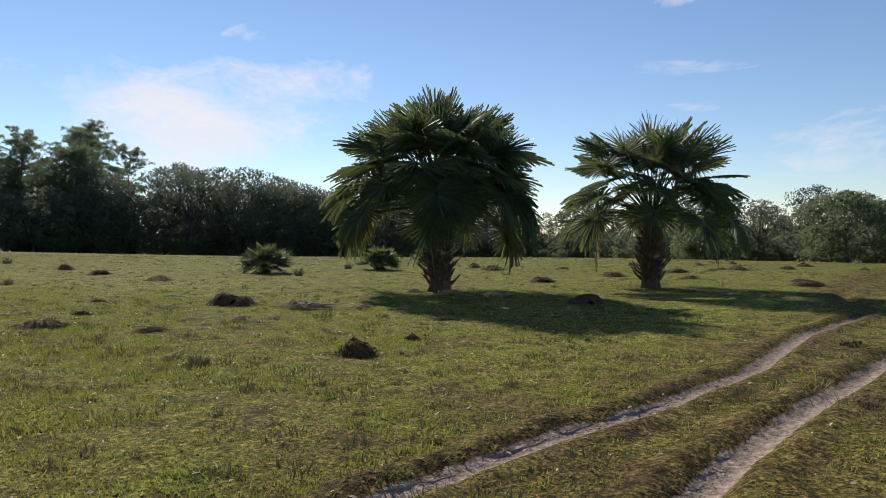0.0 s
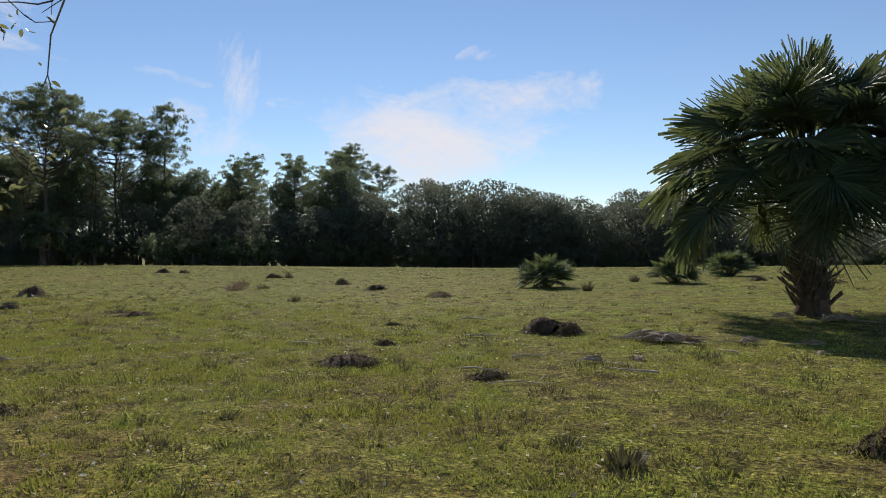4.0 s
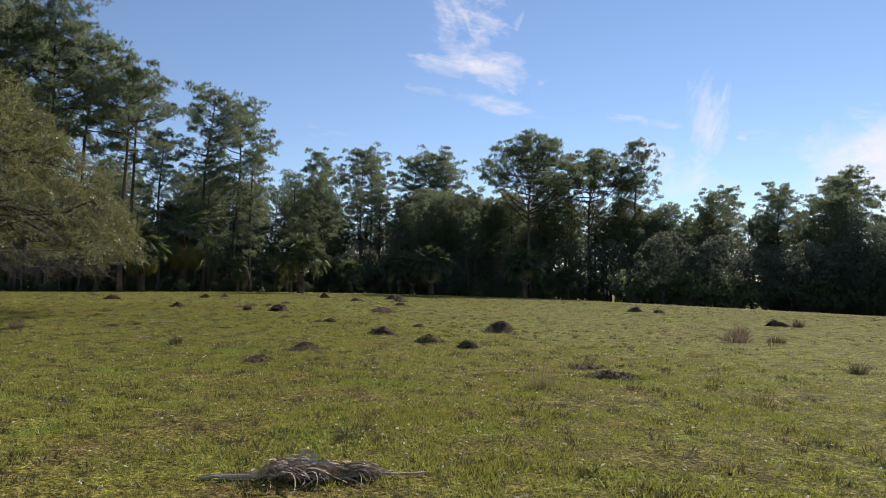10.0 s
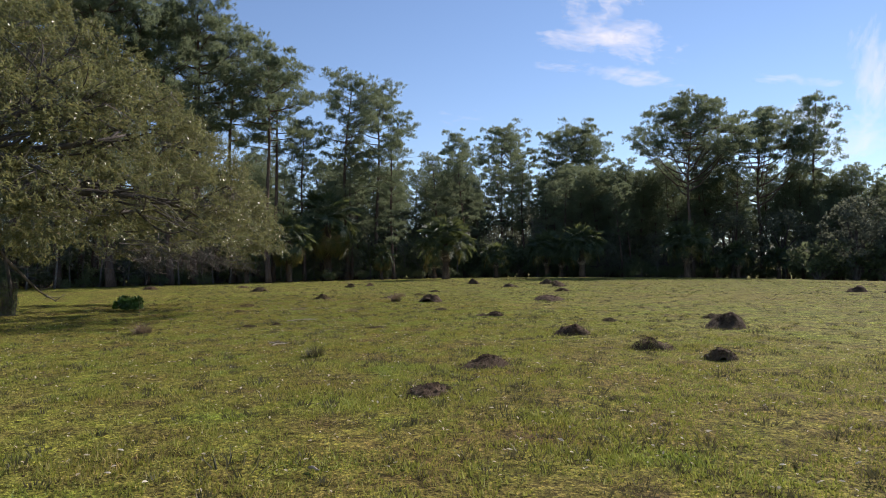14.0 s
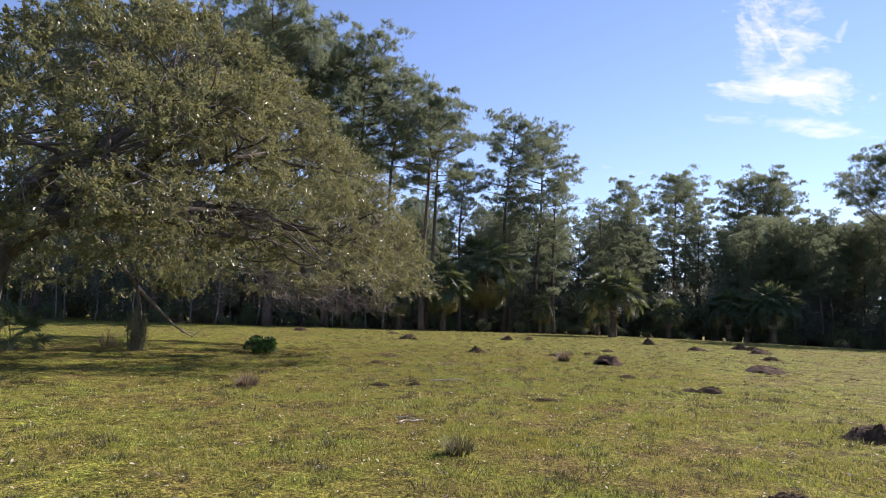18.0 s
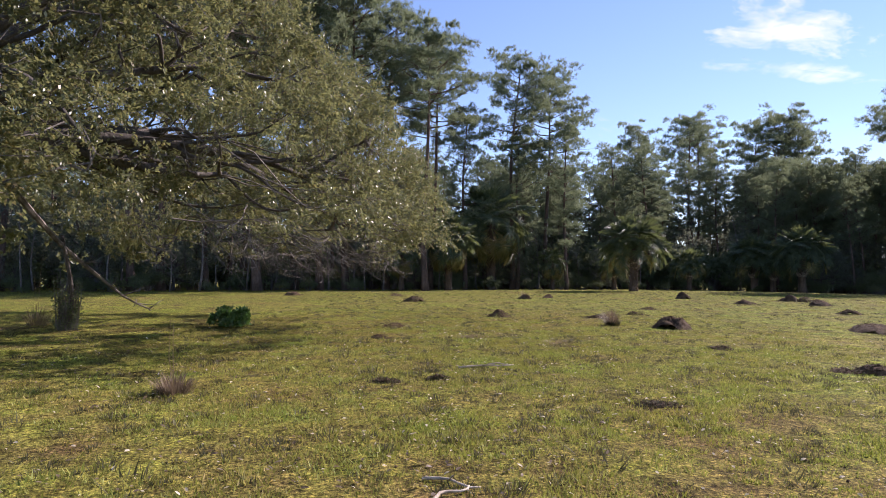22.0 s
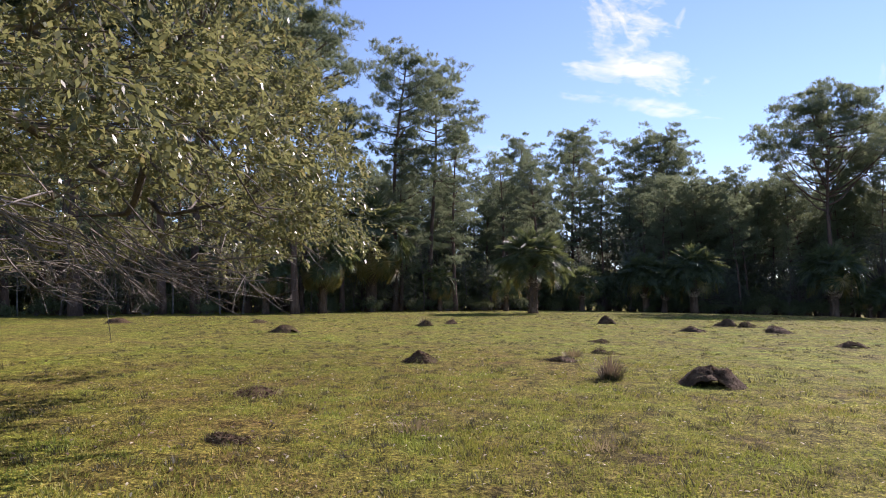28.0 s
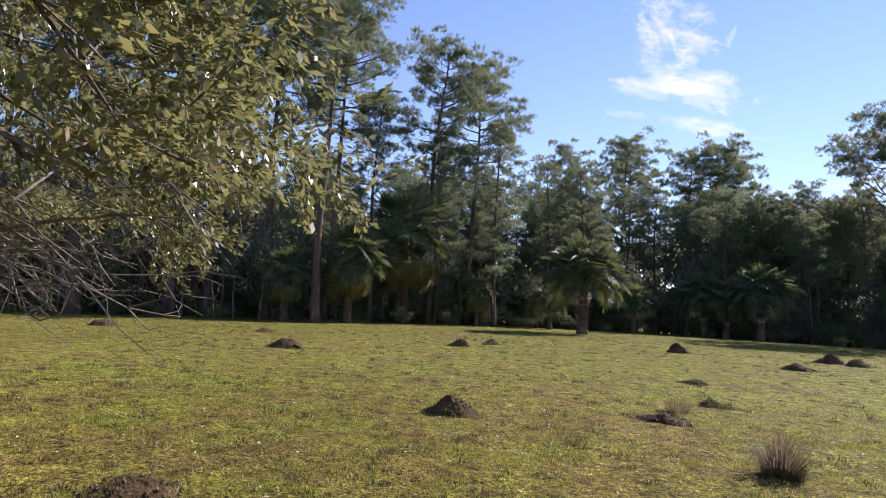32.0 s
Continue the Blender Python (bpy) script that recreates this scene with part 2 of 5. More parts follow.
def turf():
    """Grass blades: their own tones, greener and browner by the patch."""
    m = foliage("turf_blades", [(0.0, (0.07, 0.08, 0.026)), (0.35, (0.18, 0.19, 0.046)), (0.7, (0.34, 0.32, 0.08)), (1.0, (0.66, 0.58, 0.34))], (0.38, 0.42, 0.06), 0.35, 0.6, 0.12)
    n, l = m.node_tree.nodes, m.node_tree.links
    bs = n["Principled BSDF"]
    own = bs.inputs["Base Color"].links[0].from_socket
    tint = ramp_of(n, l, noise_of(n, l, 0.9, 5, 0.65), [(0.36, (1.15, 0.82, 0.75)), (0.47, (1.0, 0.92, 0.9)), (0.56, (0.95, 1.05, 0.9)), (0.68, (0.75, 1.15, 0.8))])
    l.new(mixed(n, l, 1.0, own, tint, "MULTIPLY"), bs.inputs["Base Color"])
    return m


PASTURE, TURF = pasture(), turf()


# ---- mesh helpers ----
rng = np.random.default_rng(11)


class Shape:
    """Collects vertices and faces of one mesh."""

    def __init__(self):
        self.v, self.f, self.n = [], [], 0

    def add(self, v, *faces):
        v = np.asarray(v, float).reshape(-1, 3)
        self.v.append(v)
        for f in faces:
            self.f.append(np.asarray(f, int) + self.n)
        self.n += len(v)
        return self

    def mesh(self, name, material, smooth=False):
        me = bpy.data.meshes.new(name)
        v = np.concatenate(self.v)
        loops = np.concatenate([f.ravel() for f in self.f])
        sizes = np.concatenate([np.full(len(f), f.shape[1]) for f in self.f])
        me.vertices.add(len(v))
        me.vertices.foreach_set("co", v.astype(np.float32).ravel())
        me.loops.add(len(loops))
        me.loops.foreach_set("vertex_index", loops.astype(np.int32))
        me.polygons.add(len(sizes))
        me.polygons.foreach_set("loop_start", np.concatenate(([0], np.cumsum(sizes)[:-1])).astype(np.int32))
        me.polygons.foreach_set("use_smooth", np.full(len(sizes), smooth))
        me.materials.append(material)
        me.update(calc_edges=True)
        return me


def part(name, shape, material, parent=None, label="", smooth=False, m=None):
    ob = new(name, shape if isinstance(shape, bpy.types.Mesh) else shape.mesh(name, material, smooth))
    if parent:
        ob.parent = parent
    if m is not None:
        ob.matrix_basis = m
    if label:
        ob["label"] = label
    return ob


def unit(v):
    v = np.asarray(v, float)
    return v / np.maximum(np.linalg.norm(v, axis=-1, keepdims=True), 1e-9)


def tube(shape, pts, radii, sides=6, lumps=0.0):
    pts, radii = np.asarray(pts, float), np.asarray(radii, float)
    way = unit(np.gradient(pts, axis=0))
    ref = np.where(abs(way[:, 2:3]) > 0.9, [[1.0, 0, 0]], [[0, 0, 1.0]])
    a = unit(np.cross(way, ref))
    b = np.cross(way, a)
    k = np.arange(sides) / sides * 2 * math.pi
    r = radii[:, None] * (1 + lumps * (rng.random((len(pts), sides)) - 0.5))
    ring = pts[:, None] + r[..., None] * (np.cos(k)[None, :, None] * a[:, None] + np.sin(k)[None, :, None] * b[:, None])
    i, j = np.meshgrid(np.arange(len(pts) - 1), np.arange(sides), indexing="ij")
    q = np.stack([i * sides + j, i * sides + (j + 1) % sides, (i + 1) * sides + (j + 1) % sides, (i + 1) * sides + j], -1).reshape(-1, 4)
    shape.add(ring, q, np.arange(sides)[None, ::-1], (len(pts) - 1) * sides + np.arange(sides)[None])


def blades(shape, base, tip, side):
    """Single pointed blades: a triangle each, from base to tip, with half width side."""
    n = len(base)
    v = np.stack([base - side, base + side, tip], 1)
    shape.add(v, np.arange(3 * n).reshape(-1, 3))


def leaf_cards(shape, c, way, up, length, width, points=4):
    """Flat leaves: diamonds of four or ovals of six points, from c along way."""
    n = len(c)
    way = unit(way)
    s = unit(np.cross(way, up)) * np.reshape(width, (-1, 1)) / 2
    w = way * np.reshape(length, (-1, 1))
    if points == 4:
        v = np.stack([c, c + 0.5 * w + s, c + w, c + 0.5 * w - s], 1)
    else:
        f = unit(np.cross(s, w)) * np.reshape(width, (-1, 1)) * 0.22
        v = np.stack([c, c + 0.3 * w + 0.9 * s + f, c + 0.68 * w + 0.85 * s + f, c + w, c + 0.68 * w - 0.85 * s + f, c + 0.3 * w - 0.9 * s + f], 1)
    shape.add(v, np.arange(points * n).reshape(-1, points))


def ball_ways(n):
    return unit(rng.normal(size=(n, 3)))


def G(x, y):
    """Height of the field at x, y: it rises gently to the west and falls away to the north and east."""
    x, y = np.asarray(x, float), np.asarray(y, float)
    return 0.066 * np.log1p(np.exp(np.clip((-x - 24) / 4, -30, 12))) - 0.00044 * np.clip(y - 25, 0, 90) ** 2 - 0.015 * np.clip(x - 10, 0, 60)


def at(x, y, turn=0.0, size=1.0, sink=0.0, lean=(0.0, 0.0)):
    return pose(x, y, float(G(x, y)) - sink, lean[0], lean[1], turn) @ Matrix.Diagonal((size, size, size, 1))


# ---- the ground ----
def steps(lo, hi, fine_lo, fine_hi, fine):
    inner = np.arange(fine_lo, fine_hi + 1e-6, fine)
    grow, out = fine, [fine_hi]
    while out[-1] < hi:
        grow *= 1.16
        out.append(out[-1] + grow)
    grow, left = fine, [fine_lo]
    while left[-1] > lo:
        grow *= 1.16
        left.append(left[-1] - grow)
    return np.concatenate([left[:0:-1], inner, out[1:]])


def near_line(px, py, line):
    d = np.full(px.shape, 1e9)
    for (ax, ay), (bx, by) in zip(line[:-1], line[1:]):
        u = np.clip(((px - ax) * (bx - ax) + (py - ay) * (by - ay)) / ((bx - ax) ** 2 + (by - ay) ** 2), 0, 1)
        d = np.minimum(d, np.hypot(px - ax - u * (bx - ax), py - ay - u * (by - ay)))
    return d


RUT_A = [(-2.2, 1.6), (-0.53, 3.9), (0.45, 5.05), (1.2, 5.75), (2.2, 6.85), (3.1, 7.9), (4.0, 9.3), (4.9, 10.7), (6.1, 12.0), (7.4, 13.6), (9.2, 18.0), (14, 26), (24, 40)]
RUT_B = [(-0.8, 0.9), (0.4, 2.9), (1.26, 4.0), (1.8, 4.8), (2.5, 5.7), (3.45, 6.8), (4.8, 8.4), (6.2, 10.0), (7.9, 12.2), (9.0, 14.5), (10.6, 18.4), (15.4, 25.6), (25.5, 39)]


TRACK = [(-0.5, 3.5), (-4.5, 7.5), (-8, 9.5), (-13, 11), (-19, 11.2), (-26, 10.6), (-33, 11), (-41, 12)]


def build_ground():
    xs, ys = steps(-2500, 2500, -46, 11, 0.3), steps(-2500, 2500, 0, 26, 0.3)
    xs = np.unique(np.concatenate([xs, np.arange(-3, 10.5, 0.1)]).round(2))
    ys = np.unique(np.concatenate([ys, np.arange(1, 15, 0.1)]).round(2))
    px, py = np.meshgrid(xs, ys, indexing="ij")
    rut = np.minimum(near_line(px, py, RUT_A), near_line(px, py, RUT_B))
    s = np.sin(px * 1.7 + 1.3 * np.sin(py * 0.9)) * np.cos(py * 1.4 + np.sin(px * 0.7))
    s2 = np.sin(px * 5.1 + 2 * np.sin(py * 3.3)) * np.cos(py * 4.3 + 1.5 * np.sin(px * 2.9))
    close = (np.hypot(px + 20, py - 12) < 70)
    z = G(px, py) + close * (0.012 * s + 0.008 * s2 + 0.01 * (rng.random(px.shape) - 0.5))
    z -= 0.065 * np.exp(-(rut / 0.13) ** 4) * (1 + 0.1 * s2 + 0.3 * (rng.random(px.shape) - 0.5)) - 0.04 * np.exp(-((rut - 0.26) / 0.11) ** 2) * (1 + 0.2 * s2)
    n1, n2 = px.shape
    i, j = np.meshgrid(np.arange(n1 - 1), np.arange(n2 - 1), indexing="ij")
    q = np.stack([i * n2 + j, (i + 1) * n2 + j, (i + 1) * n2 + j + 1, i * n2 + j + 1], -1).reshape(-1, 4)
    sh = Shape().add(np.stack([px, py, z], -1), q)
    me = sh.mesh("ground", PASTURE, True)
    bare = me.attributes.new("bare", "FLOAT", "POINT")
    bare.data.foreach_set("value", (1.05 * np.exp(-(rut / (0.12 + 0.02 * s2)) ** 4) * np.clip((15.5 - py) / 4, 0, 1)).astype(np.float32).ravel())
    worn = me.attributes.new("worn", "FLOAT", "POINT")
    worn.data.foreach_set("value", np.clip(1.3 - rut / 1.1 + 0.3 * s, 0, 1).astype(np.float32).ravel())
    # thatch tint with shade put into the colour, fading out from the track
    brown = me.attributes.new("thatch_shade", "FLOAT", "POINT")
    brown.data.foreach_set("value", np.clip(1.25 - near_line(px, py, TRACK) / 7.0, 0, 1).astype(np.float32).ravel())
    return tagged(new("ground", me), "short green and tan pasture grass with two sandy wheel ruts", "ground", kind="structure")


build_ground()


# ---- pines ----
def needle_clumps(shape, c, r, tufts, per, ln, wide, flat=0.72):
    """Rounded clumps of needle tufts: thin blades that bristle from a domed shell round each centre."""
    n = len(c) * tufts
    w = ball_ways(n)
    w[:, 2] = np.where(w[:, 2] < -0.35, -w[:, 2], w[:, 2])
    spot = np.repeat(c, tufts, 0) + w * np.repeat(r, tufts)[:, None] * np.array([1, 1, flat]) * (0.45 + 0.6 * rng.random((n, 1)))
    m = n * per
    way = unit(0.8 * np.repeat(w, per, 0) + 0.9 * ball_ways(m) + np.array([0, 0, 0.35]))
    base = np.repeat(spot, per, 0) + 0.05 * rng.normal(size=(m, 3))
    size = ln * rng.uniform(0.6, 1.2, (m, 1))
    blades(shape, base - 0.25 * size * way, base + size * way, unit(np.cross(way, ball_ways(m))) * wide * rng.uniform(0.7, 1.2, (m, 1)))


def pine(height, spread, clear, limbs, puffs, bend=0.3, dome=False, name="pine_tree", label="", tufts=22, per=10, wide=0.017, cone=False):
    """A pine: tapered trunk, bare below, limbs that sweep up and fork, needles in rounded clumps at their ends."""
    tree = tagged(new(name), label or "tall slash pine with a bare grey-brown trunk and tufted needles", "tree", "trees of the wood edge")
    trunk, crown, branch = Shape(), Shape(), Shape()
    k = np.linspace(0, 1, 12)
    lean = rng.normal(0, bend, 2)
    line = np.stack([lean[0] * k ** 2 + 0.14 * np.sin(k * 7 + lean[1]), lean[1] * k ** 2 + 0.14 * np.cos(k * 6), k * height * (0.84 if dome else 0.97) - 0.3], 1)
    r0 = 0.0095 * height + 0.04
    tube(trunk, line, r0 * (1 - 0.82 * k) * (1 + 0.5 * np.exp(-k * 18)), 8, 0.12)
    ends, sizes = [], []
    s = np.linspace(0, 1, 5)
    for i in range(limbs):
        v = ((i + rng.random()) / limbs) ** (0.9 if cone else 0.7)
        u = min(clear + (1 - clear) * v, 0.985)
        if dome:
            u = 0.5 + 0.48 * v
        p = np.array([np.interp(u, k, line[:, j]) for j in range(3)])
        a = i * 2.4 + rng.normal(0, 0.4)
        out = np.array([math.cos(a), math.sin(a), 0])
        if dome:
            b = math.radians(4 + 84 * rng.random() ** 1.15)
            reach = spread * math.cos(b) * (0.86 + 0.2 * rng.random())
            rise = max(0.3, 0.66 * height + 0.34 * height * math.sin(b) * (0.94 + 0.08 * rng.random()) - p[2])
        elif cone:
            reach = spread * (0.2 + 0.8 * math.sqrt(max(0, 1 - v ** 2.2))) * (0.55 + 0.5 * rng.random())
            rise = reach * (0.15 + 0.9 * v)
        else:
            reach = spread * (0.2 + 0.8 * math.sin(math.pi * (0.2 + 0.74 * v))) * (0.55 + 0.55 * rng.random())
            rise = reach * (0.05 + 1.1 * v ** 1.5)
        side = np.array([-out[1], out[0], 0]) * rng.normal(0, 0.18) * reach
        arm = p + s[:, None] * out * reach + (s ** 1.7)[:, None] * np.array([0, 0, rise]) + (s ** 2)[:, None] * side
        tube(branch, arm, (0.012 + 0.016 * reach * (1 - 0.3 * v)) * (1.05 - s), 4)
        count = max(2, round(puffs / limbs * (0.5 + 0.75 * reach / spread) * rng.uniform(0.75, 1.25)))
        for j in range(count):
            f = 1.0 - (0.3 if dome else 0.62) * (j / count) ** 1.2 - 0.06 * rng.random()
            o = np.array([np.interp(max(0, f - 0.18), s, arm[:, q]) for q in range(3)])
            wide_of = (0.16 + 0.16 * (1 - f)) * reach + 0.16
            c = np.array([np.interp(f, s, arm[:, q]) for q in range(3)]) + np.clip(rng.normal(0, 1, 3), -1.6, 1.6) * np.array([wide_of, wide_of, 0.18 + 0.1 * (1 - f)])
            if j:
                tube(branch, np.array([o, (o + c) / 2 + np.array([0, 0, -0.06]), c]), [0.016, 0.012, 0.006], 3)
            ends.append(c)
            sizes.append(rng.uniform(0.42, 0.75))
    needle_clumps(crown, np.array(ends), np.array(sizes) * height / 20, tufts, per, 0.27 * height / 20, wide)
    part("trunk", trunk, PINE_BARK, tree, smooth=True)
    tagged(part("limb_work", branch, PINE_BARK, tree), kind="stuff")
    part("crown", crown, NEEDLE, tree, "dark green needle tufts with gaps of sky")
    return tree


def leaf_lumps(shape, c, r, per, size, flat=0.75, thin=0.55):
    """Rounded masses of small leaves: leaves on shells that are fullest above."""
    m = len(c) * per
    w = ball_ways(m)
    w[:, 2] = np.where((w[:, 2] < -0.2) & (rng.random(m) < 0.6), -w[:, 2], w[:, 2])
    p = np.repeat(c, per, 0) + w * np.repeat(r, per)[:, None] * np.array([1, 1, flat]) * (0.4 + 0.65 * rng.random((m, 1)) ** 0.5)
    ln = size * rng.uniform(0.6, 1.35, m)
    leaf_cards(shape, p - 0.5 * ln[:, None] * w, unit(0.7 * w + ball_ways(m)), ball_ways(m), ln, ln * thin)


def broadleaf(height, spread, leaves, size, material, name="hammock_oak", label="", low=0.12, lumps=26):
    """A broad tree seen from afar: forked trunk, limbs and lumpy masses of leaves with gaps."""
    tree = tagged(new(name), label or "dense rounded oak of the far wood edge", "tree", "trees of the wood edge")
    trunk, crown, arms = Shape(), Shape(), Shape()
    k = np.linspace(0, 1, 7)
    tube(trunk, np.stack([0.3 * np.sin(2 * k), 0.2 * k, k * height * 0.6 - 0.3], 1), (0.026 * height) * (1 - 0.6 * k) * (1 + 0.4 * np.exp(-k * 9)), 7, 0.15)
    c = []
    for i in range(lumps):
        u = (i + rng.random()) / lumps
        z = height * (low + (0.9 - low) * u)
        reach = spread * min(1.0, 1.25 * math.sqrt(max(0.02, 1 - u ** 2.2))) * (0.86 if u < 0.25 else 1.0) * (0.55 + 0.45 * rng.random())
        a = i * 2.4 + rng.normal(0, 0.5)
        e = np.array([reach * math.cos(a), reach * math.sin(a), z])
        c.append(e)
        if i % 3:
            continue
        s = np.linspace(0, 1, 5)[:, None]
        root = np.array([0.1, 0.1, min(0.55 * height, 0.3 * z + 0.15 * height)])
        tube(arms, root + s * (e - root) + (s * (1 - s)) * np.array([0, 0, -0.15 * reach]), (0.012 * height) * (1.08 - s[:, 0]), 4)
    leaf_lumps(crown, np.array(c), spread * rng.uniform(0.2, 0.36, lumps), leaves // lumps, size)
    part("trunk", trunk, OAK_BARK, tree, smooth=True)
    tagged(part("limb_work", arms, OAK_BARK, tree), kind="stuff")
    part("crown", crown, material, tree)
    return tree


def shrub(height, spread, leaves, size, material, name="understory_shrub", label="", low=0.22):
    """A bush: several stems and a loose mass of leaves down to the ground."""
    b = tagged(new(name), label or "dense dark green understory shrub at the wood edge", "shrub", "shrubs of the wood edge")
    stem, crown = Shape(), Shape()
    c = []
    lumps = 13
    for i in range(lumps):
        a, r = i * 2.4, spread * (0.15 + 0.75 * rng.random())
        e = np.array([r * math.cos(a), r * math.sin(a), height * (low + (0.88 - low) * rng.random() * (1 - 0.45 * r / spread))])
        c.append(e)
        s = np.linspace(0, 1, 5)[:, None]
        tube(stem, np.array([0.06 * math.cos(a), 0.06 * math.sin(a), -0.1]) + s * e * np.array([1, 1, 1]) + s * (1 - s) * np.array([0, 0, 0.2 * height]), 0.014 * height * (1.1 - s[:, 0]), 3)
    c = np.array(c)
    leaf_lumps(crown, c, spread * rng.uniform(0.28, 0.46, lumps), leaves // lumps, size, 0.8)
    for v in crown.v:
        v[:, 2] = np.where(v[:, 2] < 0.03, 0.03 + 0.3 * rng.random(len(v)), v[:, 2])
    tagged(part("stem_work", stem, TWIG_BARK, b), kind="stuff")
    part("foliage", crown, material, b)
    return b


class Stand:
    """Prototypes of one kind, placed and copied."""

    def __init__(self, protos):
        self.protos, self.used = protos, set()

    def put(self, m, i=None):
        i = int(rng.integers(len(self.protos))) if i is None else i
        ob = self.protos[i]
        if i in self.used:
            return copy_thing(ob, m)
        self.used.add(i)
        ob.matrix_basis = m
        return ob


# ---- cabbage palms ----
def frond_mesh(name, material, petiole, radius, segments, droop, split=0.5, seed=0, bend=0.0):
    """One fan leaf along +x: arching stalk, costa and pleated segments that part and hang at the tips."""
    r = np.random.default_rng(seed)
    sh = Shape()
    s = np.linspace(0, 1, 7)
    stalk = np.stack([petiole * s, 0 * s, 0.1 * petiole * np.sin(s * 2.2)], 1)
    tube(sh, stalk, 0.022 * (1.15 - 0.6 * s), 4)
    hub = stalk[-1]
    for i in range(segments):
        u = (i + 0.5) / segments * 2 - 1
        a = u * 2.35 + r.normal(0, 0.03)
        ln = radius * (1.0 - 0.3 * abs(u) ** 1.6) * (0.82 + 0.3 * r.random())
        fold = 0.28 * (1 - abs(u))
        root = hub + np.array([fold * radius, 0, -0.12 * fold * radius * droop])
        d = np.array([math.cos(a), math.sin(a), 0.0])
        w = np.array([-d[1], d[0], 0]) * radius * 2.35 / segments * 1.05
        pleat = np.array([0, 0, 0.018]) * (1 if i % 2 else -1)
        k = np.array([0.04, 0.35, 0.68, 1.0])
        cup = 0.3 * abs(u) ** 1.5
        zz = cup * k * ln * 0.8 - droop * ln * k ** 2.4 * (0.45 + 0.25 * r.random()) - 0.18 * droop * k * ln * max(0, math.cos(a))
        c = root + d * (k * ln * (1 - 0.12 * droop * k))[:, None] + np.array([0, 0, 1.0]) * zz[:, None]
        wid = np.array([0.2, split, 0.5 * split, 0.01])
        left, right = c - w * wid[:, None] + pleat, c + w * wid[:, None] - pleat
        v = np.stack([left, c + np.array([0, 0, 0.02]), right], 1).reshape(-1, 3) - hub
        cb, sb = math.cos(radians(bend)), math.sin(radians(bend))
        v = hub + np.stack([cb * v[:, 0] + sb * v[:, 2], v[:, 1], cb * v[:, 2] - sb * v[:, 0]], 1)
        q = [(3 * j + m, 3 * j + m + 1, 3 * j + m + 4, 3 * j + m + 3) for j in range(3) for m in (0, 1)]
        sh.add(v, q)
    return sh.mesh(name, material, False)


FRONDS = [frond_mesh("frond", FROND, 1.7 + 0.05 * (i % 3), 0.82 + 0.05 * (i % 2), 50, 0.14 + 0.05 * i, 0.3, seed=i, bend=4 + 8 * i) for i in range(6)]
OLD_FRONDS = [frond_mesh("frond", OLD_FROND, 1.5, 0.9, 34, 0.4, 0.34, seed=20 + i, bend=45) for i in range(2)]
DEAD_FRONDS = [frond_mesh("frond", DRY, 1.0, 0.8, 28, 1.2, 0.3, seed=30 + i, bend=60) for i in range(2)]
FAR_FRONDS = [frond_mesh("frond", FROND, 1.45, 0.9, 26, 0.25 + 0.1 * i, 0.45, seed=40 + i, bend=10 + 18 * i) for i in range(3)]


def boot_mesh():
    """A cut leaf base: a flat tapering stub, split at its root."""
    sh = Shape()
    k = np.linspace(0, 1, 5)
    w, t = 0.075 - 0.045 * k, 0.028 - 0.015 * k
    c = np.stack([0.46 * k, 0 * k, 0.18 * k ** 1.6], 1)
    ring = np.stack([c + np.stack([0 * k, sx * w, sz * t], 1) for sx, sz in ((-1, -1), (1, -1), (1, 1), (-1, 1))], 1)
    q = [(4 * i + j, 4 * i + (j + 1) % 4, 4 * i + 4 + (j + 1) % 4, 4 * i + 4 + j) for i in range(4) for j in range(4)]
    sh.add(ring, q, [(16, 17, 18, 19)])
    return sh.mesh("boot", BOOT)


BOOT_MESH = boot_mesh()


